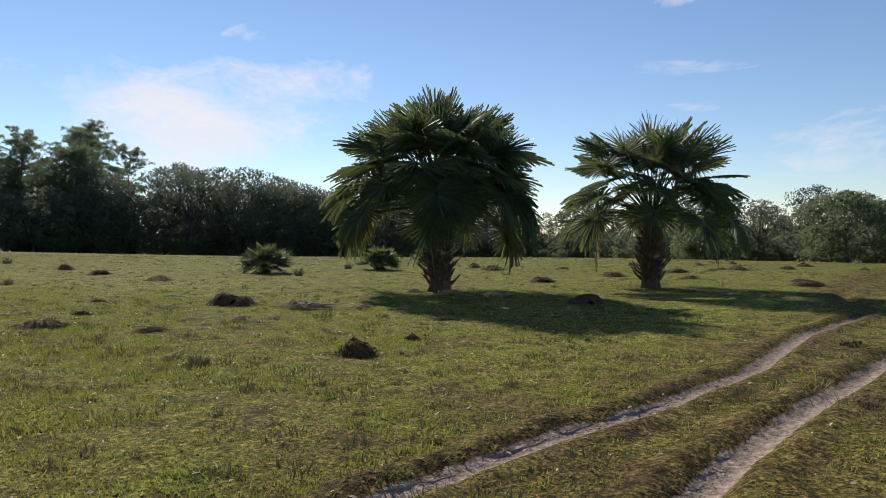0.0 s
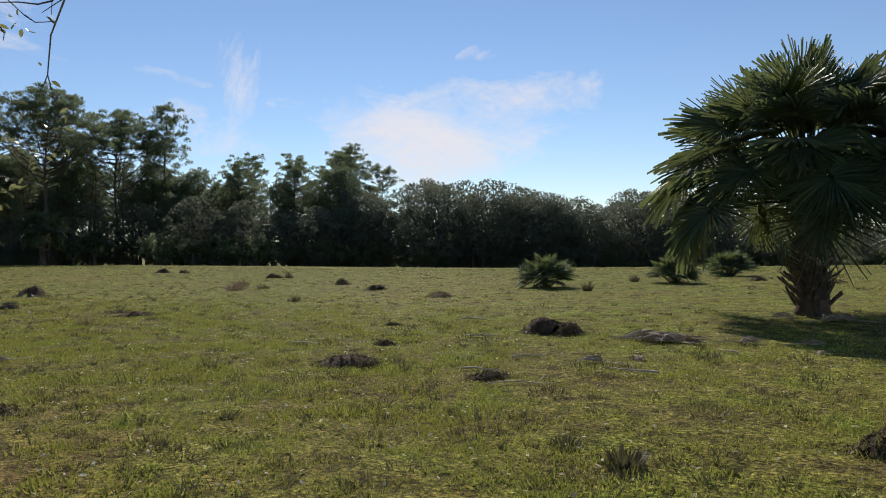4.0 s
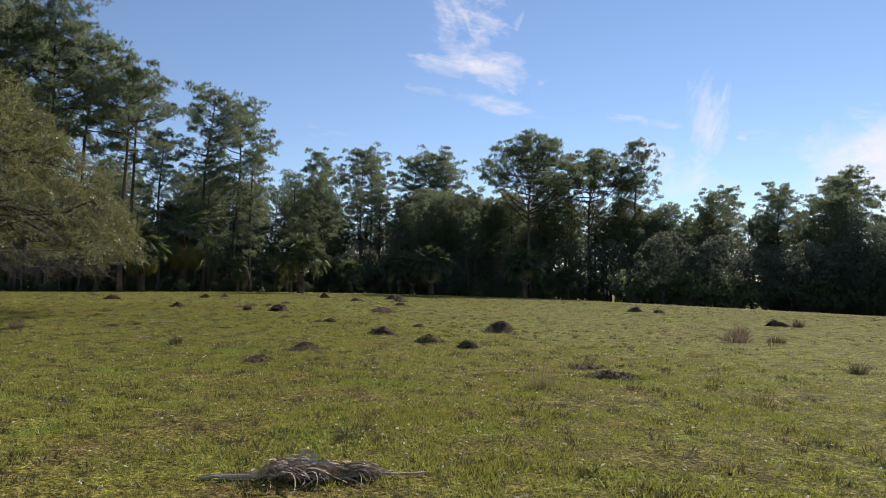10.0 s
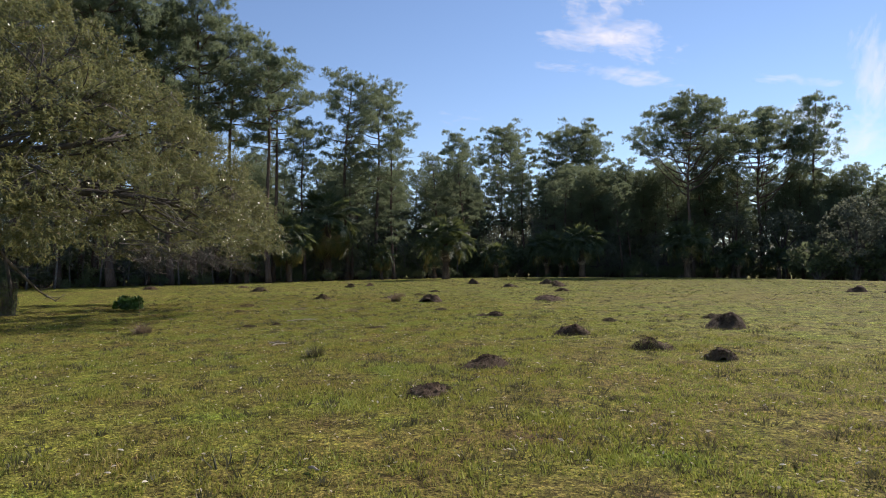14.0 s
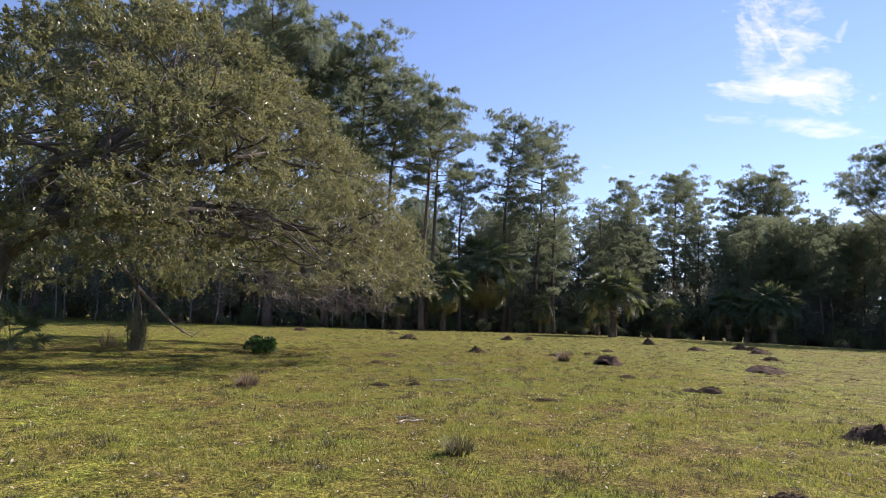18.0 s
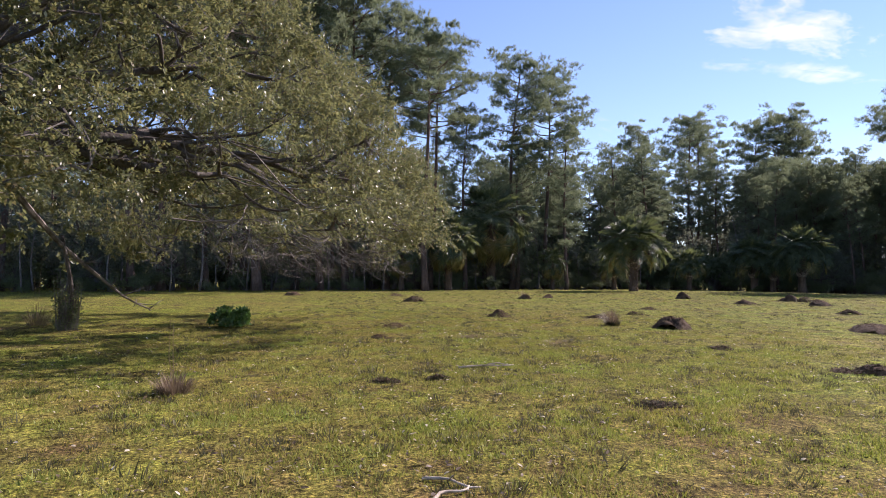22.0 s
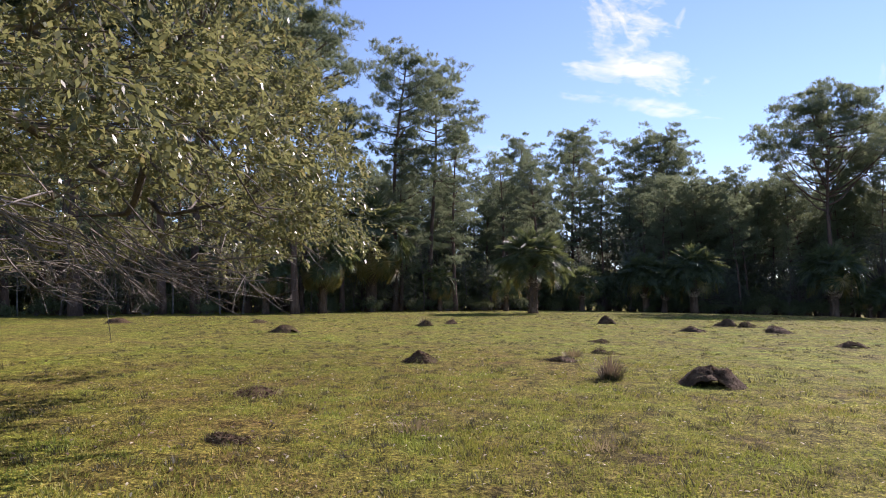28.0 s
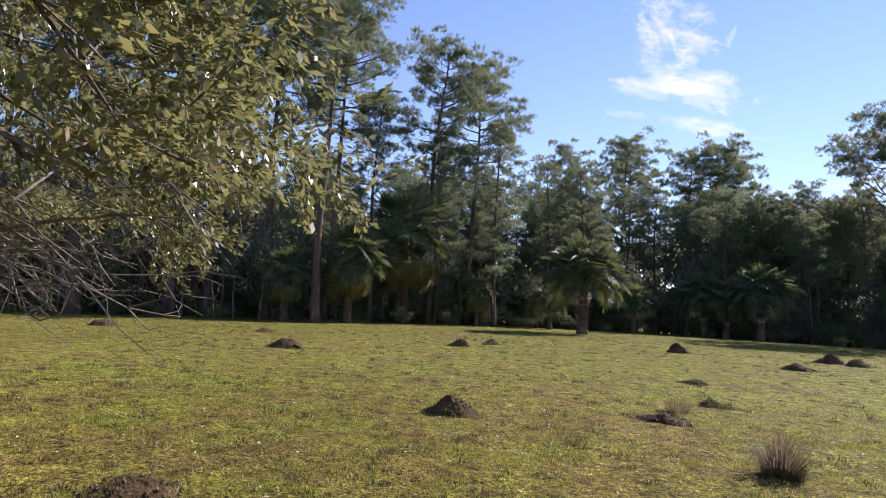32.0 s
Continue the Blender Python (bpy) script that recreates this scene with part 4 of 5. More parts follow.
    # long bare twigs arch out and down under the rim
    for i in range(95):
        t = rng.uniform(0.2, 0.85) * math.pi
        r1 = rng.uniform(0.7, 0.97)
        r0 = r1 - rng.uniform(0.08, 0.2)
        t0 = t + rng.normal(0, 0.14)
        a = np.array([CROWN[0] + CROWN_X * r0 * math.cos(t0), CROWN[1] + CROWN_Y * r0 * math.sin(t0), rng.uniform(2.1, 2.9)])
        e = np.array([CROWN[0] + CROWN_X * r1 * math.cos(t), CROWN[1] + CROWN_Y * r1 * math.sin(t), rng.uniform(1.55, 2.2)])
        if near_line(e[:1], e[1:2], WAY)[0] < 1.6:
            continue
        q = limb_path(a, e, rng.uniform(-0.15, 0.2), 0.22, 8)
        tube(twigs, q, rng.uniform(0.007, 0.015) * (1.1 - 0.85 * np.linspace(0, 1, 8)), 4)
        for h in range(5):
            u = int(rng.integers(2, 7))
            f = q[u] + (q[u + 1] - q[u]) * rng.uniform(1.0, 2.2) + rng.normal(0, 0.14, 3)
            tube(twigs, np.array([q[u], (q[u] + f) / 2 + rng.normal(0, 0.03, 3), f]), [0.006, 0.005, 0.002], 3)
    tagged(part("twig_work", twigs, TWIG_BARK, tree, "fine grey twigs"), kind="stuff")
    tagged(part("leaf_canopy", leaves, OAK_LEAF, tree, "glossy olive and rust-tinted oak leaves"), kind="stuff")
    tagged(part("upper_canopy", inner, OAK_LEAF, tree), kind="stuff")
    # one dead limb droops to the grass
    p = limb_path((-37.0, 0.8, 3.6), (-42.6, 2.1, 0.62), -0.5, 0.07, 10)
    sh = Shape()
    tube(sh, p, 0.07 * (1.1 - 0.8 * np.linspace(0, 1, 10)), 6, 0.15)
    for i in range(14):
        u = int(rng.integers(4, 10))
        e = p[u] + np.array([rng.normal(-0.2, 0.2), rng.normal(0.15, 0.3), rng.uniform(-0.15, 0.3)])
        tube(sh, np.array([p[u], (p[u] + e) / 2 + rng.normal(0, 0.04, 3), e]), [0.02, 0.014, 0.005], 4)
    part("dead_limb", sh, TWIG_BARK, tree, "bare drooping dead limb")
    return tree


def noise_gap(p):
    return np.sin(p[:, 0] * 2.1 + 1.3 * np.sin(p[:, 1] * 1.7)) * np.cos(p[:, 1] * 2.3 + np.sin(p[:, 2] * 2.0)) + 0.4 * np.sin(p[:, 2] * 4.0 + p[:, 0] * 1.5)


great_oak()


def sprouting_bole():
    """A slim second stem under the oak, wrapped in shoots at its foot."""
    x, y = -38.9, 1.35
    t = tagged(new("sprouting_trunk"), "slim dark trunk with leafy shoots round its foot", "tree")
    t.matrix_basis = at(x, y)
    sh, lf = Shape(), Shape()
    k = np.linspace(0, 1, 9)
    tube(sh, np.stack([0.25 * k ** 2, 0.1 * np.sin(4 * k), 2.5 * k - 0.2], 1), 0.075 * (1.05 - 0.5 * k + 0.7 * np.exp(-k * 14)), 9, 0.2)
    part("trunk", sh, OAK_BARK, t, smooth=True)
    for i in range(60):
        a, r = i * 2.4, rng.uniform(0.08, 0.26)
        p = np.array([r * math.cos(a), r * math.sin(a), 0.0])
        e = p * 1.4 + np.array([0, 0, rng.uniform(0.5, 1.35)])
        s = Shape()
        tube(s, np.array([p, (p + e) / 2 + rng.normal(0, 0.03, 3), e]), [0.012, 0.009, 0.004], 3)
        part("shoot", s, TWIG_BARK, t)
        m = 26
        q = p + rng.random((m, 1)) * (e - p) + rng.normal(0, 0.05, (m, 3))
        leaf_cards(lf, q, ball_ways(m) + np.array([0, 0, 0.4]), ball_ways(m), 0.08 + 0 * q[:, 0], 0.03 + 0 * q[:, 0])
    part("foliage", lf, BRUSH, t)


sprouting_bole()

p = palm(0.3, 18, FAR_FRONDS, 0.5, 0, 0, 8, 0.12, -10, "low saw palmetto with dry skirt under the oak", "young palms in the field")
p.matrix_basis = at(-37.6, -1.7, 40)


# ---- the small tree at the start, whose branch reaches over the way ----
def roadside_tree():
    x, y = -8.6, 1.2
    t = tagged(new("roadside_tree"), "thin-leaved tree with a long bare-tipped branch over the grass", "tree")
    tr = Shape()
    k = np.linspace(0, 1, 9)
    tube(tr, np.stack([x + 0.2 * k, y + 0.1 * k, 5.5 * k - 0.2], 1), 0.17 * (1.1 - 0.75 * k + 0.4 * np.exp(-k * 12)), 9, 0.15)
    part("trunk", tr, OAK_BARK, t, smooth=True)
    twigs, lf = Shape(), Shape()
    tips = []
    arms = [((-8.45, 1.3, 1.9), (-3.42, 4.36, 2.1), 0.12, 0.035), ((-8.45, 1.3, 2.2), (-4.3, 4.4, 2.55), 0.2, 0.03), ((-8.45, 1.3, 2.5), (-4.6, 4.3, 3.1), 0.2, 0.03), ((-8.45, 1.3, 1.7), (-5.3, 4.2, 1.75), 0.15, 0.028), ((-8.45, 1.3, 1.6), (-6.0, 4.5, 1.5), 0.1, 0.028), ((-8.4, 1.3, 2.8), (-5.6, 4.3, 3.7), 0.3, 0.03), ((-8.4, 1.3, 2.4), (-6.2, 4.8, 2.4), 0.2, 0.03), ((-8.4, 1.3, 2.6), (-4.5, 4.0, 2.8), 0.2, 0.028), ((-8.4, 1.3, 2.9), (-5.0, 4.3, 3.4), 0.2, 0.028), ((-8.4, 1.3, 2.3), (-4.9, 4.2, 2.2), 0.15, 0.026), ((-8.4, 1.3, 3.1), (-5.6, 3.9, 4.0), 0.2, 0.03), ((-8.4, 1.3, 3.4), (-8.8, 3.2, 5.6), 0.2, 0.045), ((-8.4, 1.3, 3.6), (-11, 0.4, 5.4), 0.2, 0.045), ((-8.4, 1.3, 3.8), (-7.6, -1.2, 5.8), 0.2, 0.045), ((-8.4, 1.3, 4.6), (-8.2, 1.6, 7.0), 0.1, 0.04)]
    for i, (a, b, sag, r) in enumerate(arms):
        q = limb_path(a, b, sag, 0.11 if i == 0 else 0.05, 14)
        sway = np.sin(np.linspace(0, math.pi, 14))
        q[:, 2] += 0.06 * sway * np.sin(np.linspace(0, 9.42, 14) + i)
        q[:, 1] += 0.03 * sway * np.sin(np.linspace(0, 12.6, 14))
        sh = Shape()
        tube(sh, q, 0.75 * r * (1.05 - np.linspace(0, 1, 14)) ** 1.4 + 0.002, 6, 0.1)
        part("limb", sh, TWIG_BARK, t, smooth=True)
        for j in range(84 if i < 11 else 40):
            u = int(rng.integers(4, 14))
            bare = i == 0 and u > 10
            if bare and rng.random() < 0.4:
                continue
            d = ball_ways(1)[0] * np.array([1, 1, 0.7]) + 0.7 * unit(q[min(u + 1, 13)] - q[u - 1])
            ln = rng.uniform(0.1, 0.32) if bare else rng.uniform(0.3, 0.9)
            e = q[u] + unit(d) * ln
            mid = (q[u] + e) / 2 + rng.normal(0, 0.01 if bare else 0.04, 3)
            if near_line(e[:1], e[1:2], [(-4.1, 5.1), (-4.5, 5.6), (-5.5, 6.4), (-7.5, 7.6)])[0] < 0.75:
                continue
            w5 = np.linspace(0, 1, 6)[:, None]
            line = q[u] + w5 * (e - q[u]) + np.sin(math.pi * w5) * (mid - (q[u] + e) / 2) * 1.6 + np.sin(2 * math.pi * w5) * rng.normal(0, 0.03 * ln, 3)
            tube(twigs, line, (0.0024 if bare else 0.0045) * (1.1 - 0.8 * w5[:, 0]), 4)
            for h in range(0 if bare else 5):
                o = line[int(rng.integers(1, 6))]
                f = o + unit(0.8 * ball_ways(1)[0] + unit(e - q[u])) * rng.uniform(0.08, 0.24)
                tube(twigs, np.array([o, (o + f) / 2 + rng.normal(0, 0.014, 3), f]), [0.0026, 0.002, 0.0012], 3)
                tips.append(f)
            if not bare:
                tips.append(e)
    tips = np.array(tips)
    tips = tips[near_line(tips[:, 0], tips[:, 1], [(-4.1, 5.1), (-4.5, 5.6), (-5.5, 6.4), (-7.5, 7.6)]) > 0.75]
    m = len(tips) * 4
    p = np.repeat(tips, 4, 0) + rng.normal(0, 0.03, (m, 3))
    leaf_cards(lf, p, ball_ways(m) + np.array([0, 0, -0.3]), ball_ways(m) + np.array([0, 0, 0.8]), 0.036 * (0.7 + 0.6 * rng.random(m)), 0.014 * (0.7 + 0.6 * rng.random(m)), 6)
    tagged(part("twig_work", twigs, TWIG_BARK, t, "fine bare twigs"), kind="stuff")
    tagged(part("leaf_canopy", lf, OAK_LEAF, t, "small sparse olive leaves"), kind="stuff")


roadside_tree()


# ---- dug mounds, tussocks and litter in the pasture ----
def mound(x, y, r, h, grassy=0.0, clods=10):
    """A heap of dug soil with crumbs round its foot."""
    ob = tagged(new("soil_mound"), "dark mound of dug soil grown with bits of grass" if grassy > 0.4 else "small dark mound of freshly dug soil", "mound", "mounds in the pasture")
    ob.matrix_basis = at(x, y, float(rng.uniform(0, 360)))
    r, h = r * 0.84, h * 0.85
    rings, sides = 16, 40
    k = np.arange(sides) / sides * 2 * math.pi
    ph = rng.uniform(0, 6.28, 8)
    off = rng.normal(0, 0.22, 2)
    knobs = [(rng.normal(off[0], 0.3) * r, rng.normal(off[1], 0.26) * r, rng.uniform(0.5, 0.75), rng.uniform(0.4, 0.8)) for _ in range(6)] + [(off[0] * r, off[1] * r, 0.62, 0.85), (-off[0] * 1.5 * r, -off[1] * r, 0.6, 0.4)]
    clumps = [(rng.normal(0, 0.42) * r, rng.normal(0, 0.38) * r, rng.uniform(0.1, 0.22) * max(r, 0.22), rng.uniform(-0.06, 0.09)) for _ in range(40)]

    def height(px, py):
        big = np.max([q * np.exp(-(((px - bx) ** 2 + (py - by) ** 2) / (1.3 * w * r) ** 2) ** 1.15) for bx, by, w, q in knobs], 0)
        small = np.sum([q * np.exp(-((px - bx) ** 2 + (py - by) ** 2) / w ** 2) for bx, by, w, q in clumps], 0)
        foot = np.clip((1 - np.hypot(px / 1.2, py / 0.85) / (1.2 * r)) / 0.45, 0, 1)
        return h * (big + small * np.clip(big * 2.5, 0, 1)) * foot * (2 - foot)

    v = [(0, 0, float(height(np.zeros(1), np.zeros(1))[0]))]
    wob = 1 + 0.2 * np.sin(2 * k + ph[0]) + 0.14 * np.sin(3 * k + ph[1]) + 0.08 * np.sin(7 * k + ph[2])
    for i in range(1, rings + 1):
        u = i / rings
        rr = r * 1.2 * u * wob
        px, py = rr * np.cos(k) * 1.2, rr * np.sin(k) * 0.85
        px, py = px + 0.012 * rng.normal(size=sides), py + 0.012 * rng.normal(size=sides)
        v += list(zip(px, py, height(px, py) * (1 + 0.04 * rng.normal(size=sides)) - 0.03 * u ** 3))
    tri = [(0, 1 + j, 1 + (j + 1) % sides) for j in range(sides)]
    quad = [(1 + i * sides + j, 1 + (i + 1) * sides + j, 1 + (i + 1) * sides + (j + 1) % sides, 1 + i * sides + (j + 1) % sides) for i in range(rings - 1) for j in range(sides)]
    sh = Shape().add(v, tri, quad)
    part("soil_body", sh, SOIL, ob, smooth=True)
    cr = Shape()
    for i in range(clods * 9):
        a, d = rng.uniform(0, 6.28), r * rng.uniform(0.35, 1.55)
        s = rng.uniform(0.008, 0.022) * (1.3 if d < r else 1)
        cx, cy = d * math.cos(a) * 1.1, d * math.sin(a) * 0.85
        lump(cr, np.array([cx, cy, float(height(np.array([cx]), np.array([cy]))[0]) + 0.2 * s]), s)
    tagged(part("crumb_litter", cr, SOIL, ob), kind="stuff")
    m = int(160 + 900 * grassy)
    a, d = rng.uniform(0, 6.28, m), r * np.sqrt(rng.random(m)) * 1.3
    bx, by = d * np.cos(a) * 1.15, d * np.sin(a) * 0.85
    b = np.stack([bx, by, height(bx, by) - 0.015], 1)
    tip = b + np.stack([rng.normal(0, 0.035, m), rng.normal(0, 0.035, m), rng.uniform(0.02, 0.065, m)], 1)
    gr = Shape()
    blades(gr, b, tip, np.stack([rng.normal(0, 0.003, m), rng.normal(0, 0.003, m), 0 * a], 1))
    tagged(part("grass_wisp", gr, GRASS if grassy > 0.4 else TUFT, ob), kind="stuff")
    return ob


def lump(sh, c, s):
    w = np.array([(1, 0, 0), (0, 1, 0), (-1, 0, 0), (0, -1, 0), (0, 0, 1), (0, 0, -1)], float) * s * np.array([1, 1, 0.6]) * (0.6 + 0.8 * rng.random((6, 1)))
    sh.add(w + c, [(0, 1, 4), (1, 2, 4), (2, 3, 4), (3, 0, 4), (1, 0, 5), (2, 1, 5), (3, 2, 5), (0, 3, 5)])


for row in ((-1.58, 8.4, 0.28, 0.26, 0.9), (-5.35, 14.2, 0.46, 0.36, 0.2), (-4.95, 14.0, 0.3, 0.24, 0.2), (-7.1, 10.6, 0.42, 0.15, 0.3), (-6.7, 10.5, 0.2, 0.07, 0.3), (-16.9, 26.9, 0.42, 0.32, 0.6), (-14, 24.2, 0.42, 0.22, 0.2), (-10.4, 21.5, 0.5, 0.2, 0.9),
            (-24.1, 32.2, 0.45, 0.3, 0.2), (2.24, 15.0, 0.5, 0.26, 0.4), (1.9, 21.7, 0.45, 0.2, 0.2), (4.7, 24.9, 0.5, 0.22, 0.2), (0.5, 28.9, 0.5, 0.26, 0.3), (4.96, 9.6, 0.26, 0.1, 0.9), (-5.07, 10.2, 0.24, 0.06, 0.2), (-1.0, 9.7, 0.1, 0.07, 0.2), (-7.4, 12.2, 0.16, 0.08, 0.2), (-8.4, 14.5, 0.14, 0.06, 0.2),
            (-25.1, 15.5, 0.42, 0.26, 0.3), (-22.25, 15.5, 0.4, 0.22, 0.8), (-20.6, 15.6, 0.32, 0.24, 0.3), (-24.85, 19.4, 0.55, 0.42, 0.4), (-21.5, 12.0, 0.42, 0.2, 0.2), (-19.7, 10.55, 0.36, 0.13, 0.2), (-15.25, 14.95, 0.42, 0.12, 0.3), (-16.4, 15.4, 0.4, 0.09, 0.5), (-27.6, 18.0, 0.25, 0.1, 0.4),
            (-43.2, 12.8, 0.42, 0.3, 0.5), (-38.6, 16.5, 0.6, 0.4, 0.3), (-37.4, 21.3, 0.75, 0.28, 0.3), (-30.8, 15.9, 0.38, 0.18, 0.2), (-57.9, 25.8, 0.42, 0.5, 0.2), (-51.6, 25.9, 0.55, 0.25, 0.2), (-50.2, 28.6, 0.6, 0.36, 0.3), (-55.0, 30.1, 0.5, 0.4, 0.2), (-53.8, 30.3, 0.5, 0.34, 0.8),
            (-54.4, 10.65, 0.6, 0.36, 0.9), (-57.4, 16.7, 0.36, 0.36, 0.6), (-59.0, 18.4, 0.4, 0.28, 0.2), (-62.6, 4.0, 0.6, 0.32, 0.7), (-36.1, 36.6, 0.55, 0.4, 0.3), (-34.6, 37.0, 0.4, 0.25, 0.3), (-44.2, 25.5, 0.4, 0.2, 0.2), (-44.1, 17.7, 0.3, 0.16, 0.6), (-42.8, 15.85, 0.4, 0.12, 0.4),
            (-39.5, 9.35, 0.42, 0.15, 0.9), (-36.4, 8.95, 0.25, 0.1, 0.2), (-34.0, 15.4, 0.3, 0.08, 0.3), (-30.5, 8.95, 0.18, 0.06, 0.3), (-30.7, 9.7, 0.16, 0.07, 0.2), (-28.7, 11.9, 0.24, 0.03, 0.3), (-9.0, 7.2, 0.36, 0.12, 0.7), (-27.0, 20.9, 0.36, 0.14, 0.4), (9.5, 20.6, 0.5, 0.22, 0.3), (7.6, 27.5, 0.5, 0.22, 0.3), (11.0, 30.0, 0.5, 0.24, 0.3), (-62.0, 10.0, 0.5, 0.2, 0.5), (-47.5, 19.5, 0.35, 0.12, 0.4)):
    mound(*row)
for i in range(24):
    mound(float(rng.uniform(-3, 21)), float(rng.uniform(22, 40)), float(rng.uniform(0.22, 0.42)), float(rng.uniform(0.1, 0.22)), float(rng.uniform(0.1, 0.6)), 3)


def tussock(x, y, r, h, count, material, label, stalk=0):
    """A clump of upright, outward-leaning blades."""
    ob = tagged(new("grass_tussock"), label, "grass clump", "tussocks in the pasture")
    ob.matrix_basis = at(x, y)
    a, d = rng.uniform(0, 6.28, count), r * np.sqrt(rng.random(count))
    b = np.stack([d * np.cos(a), d * np.sin(a), -0.02 + 0 * a], 1)
    ln = h * rng.uniform(0.25, 1.2, count) * (1.1 - 0.5 * d / r)
    out = (0.08 + 0.6 * d / r) * ln
    e = b + np.stack([out * np.cos(a) + rng.normal(0, 0.2, count) * ln, out * np.sin(a) + rng.normal(0, 0.2, count) * ln, ln * rng.uniform(0.75, 1, count)], 1)
    mid = b + (e - b) * 0.55 + np.stack([0 * a, 0 * a, 0.1 * ln], 1)
    side = np.stack([-np.sin(a), np.cos(a), 0 * a], 1) * 0.006
    sh = Shape()
    v = np.stack([b - side, b + side, mid + side * 0.8, mid - side * 0.8, e], 1)
    i = np.arange(count)[:, None] * 5
    sh.add(v, i + np.array([[0, 1, 2, 3]]), i + np.array([[3, 2, 4]]))
    part("blade_clump", sh, material, ob)
    for j in range(stalk):
        s = Shape()
        top = np.array([rng.normal(0, 0.08), rng.normal(0, 0.08), h * rng.uniform(1.8, 2.6)])
        tube(s, np.array([(0, 0, 0), top * 0.5 + rng.normal(0, 0.02, 3), top]), [0.005, 0.004, 0.002], 4)
        part("stalk", s, STRAW, ob, "tall dry seed stalk")
    return ob


DARK, PALE = "dark wiry grass tussock in the short pasture", "dry straw-coloured grass tussock in the pasture"
for x, y, r, h, c, m, lab, st in ((-23.7, 9.75, 0.1, 0.28, 260, TUFT, DARK, 0), (-39.75, 15.3, 0.16, 0.5, 380, RUST, "reddish dry grass tussock with a dark heart", 0), (-39.65, 15.33, 0.14, 0.24, 420, TUFT, DARK, 0), (-29.85, 6.45, 0.2, 0.34, 340, RUST, "reddish dry grass tussock with two tall stalks", 2), (-19.3, 23.3, 0.42, 0.4, 260, RUST, "reddish dry grass clump in the pasture", 2), (-20.7, 25.2, 0.4, 0.3, 180, RUST, "reddish dry grass clump in the pasture", 0),
                                (-18.7, 24.1, 0.25, 0.3, 200, TUFT, DARK, 0), (-14.9, 13.25, 0.14, 0.38, 60, STRAW, "small plant with a few pale dry blades", 2), (-6.6, 24.3, 0.14, 0.4, 200, TUFT, DARK, 0), (-5.8, 29.3, 0.16, 0.4, 200, TUFT, DARK, 0), (-21.5, 26.4, 0.3, 0.35, 160, RUST, "reddish dry grass clump in the pasture", 0), (-13.85, 19.2, 0.14, 0.28, 140, TUFT, DARK, 0), (-23.4, 32.4, 0.2, 0.45, 180, TUFT, DARK, 0),
                                (-3.25, 7.6, 0.13, 0.17, 200, TUFT, DARK, 0), (-3.7, 7.9, 0.12, 0.1, 120, TUFT, DARK, 0), (-36.5, 11.0, 0.35, 0.12, 300, STRAW, PALE, 0), (-35.2, 12.6, 0.4, 0.12, 300, STRAW, PALE, 0), (-43.6, 16.6, 0.22, 0.3, 200, STRAW, PALE, 0), (-9.2, 7.1, 0.2, 0.16, 200, TUFT, DARK, 0), (-40.3, 0.0, 0.25, 0.7, 160, STRAW, PALE, 2), (-57.8, 16.8, 0.2, 0.5, 160, STRAW, PALE, 0), (-17.0, 19.0, 0.3, 0.14, 180, STRAW, PALE, 0)):
    tussock(x, y, r, h, c, m, lab, st)

b = shrub(0.66, 0.62, 1500, 0.13, LUSH, "leafy_bush", "low bush of bright green broad leaves in the oak's shade", 0.06)
b.matrix_basis = at(-39.7, 5.2, 0, 1.0)

# ---- fallen fronds and sticks ----
def withered_frond(seed):
    """A fan that has dried and shut: a stalk and a loose bundle of curled narrow strips."""
    r = np.random.default_rng(seed)
    sh = Shape()
    s = np.linspace(0, 1, 6)
    tube(sh, np.stack([0.7 * s, 0.03 * np.sin(3 * s), 0.02 + 0.03 * s], 1), 0.016 * (1.2 - 0.6 * s), 5)
    for i in range(44):
        a, ln = r.normal(0, 0.45), r.uniform(0.35, 0.85)
        k = np.linspace(0, 1, 7)
        bend = a + r.normal(0, 0.8) * k ** 2
        x, y = 0.55 + 0.15 * r.random() + np.cumsum(np.cos(bend)) * ln / 7, 0.04 * r.normal() + np.cumsum(np.sin(bend)) * ln / 7
        z = 0.02 + r.uniform(0.02, 0.17) * np.sin(math.pi * k ** 0.8) + 0.02 * r.random()
        w = r.uniform(0.005, 0.014) * np.array([0.5, 1, 1, 1, 0.8, 0.5, 0.1])
        up = r.uniform(-1.4, 1.4) + r.normal(0, 0.6) * k
        left = np.stack([x + 0.5 * w * np.sin(bend), y - w, z - w * up], 1)
        right = np.stack([x - 0.5 * w * np.sin(bend), y + w, z + w * up], 1)
        sh.add(np.stack([left, right], 1), [(2 * q, 2 * q + 1, 2 * q + 3, 2 * q + 2) for q in range(6)])
    return sh.mesh("dead_frond", DRY, False)


LITTER = [withered_frond(50 + i) for i in range(4)]


def fallen_frond(x, y, turn, size, i, roll=0):
    ob = tagged(new("fallen_frond"), "dry grey-brown palm frond lying flat on the grass", "palm frond", "fallen fronds")
    ob.matrix_basis = at(x, y, turn)
    tagged(part("frond", LITTER[i], None, ob, m=pose(0, 0, 0.012, roll, 0, 0) @ Matrix.Diagonal((size, size, size, 1))), kind="stuff")


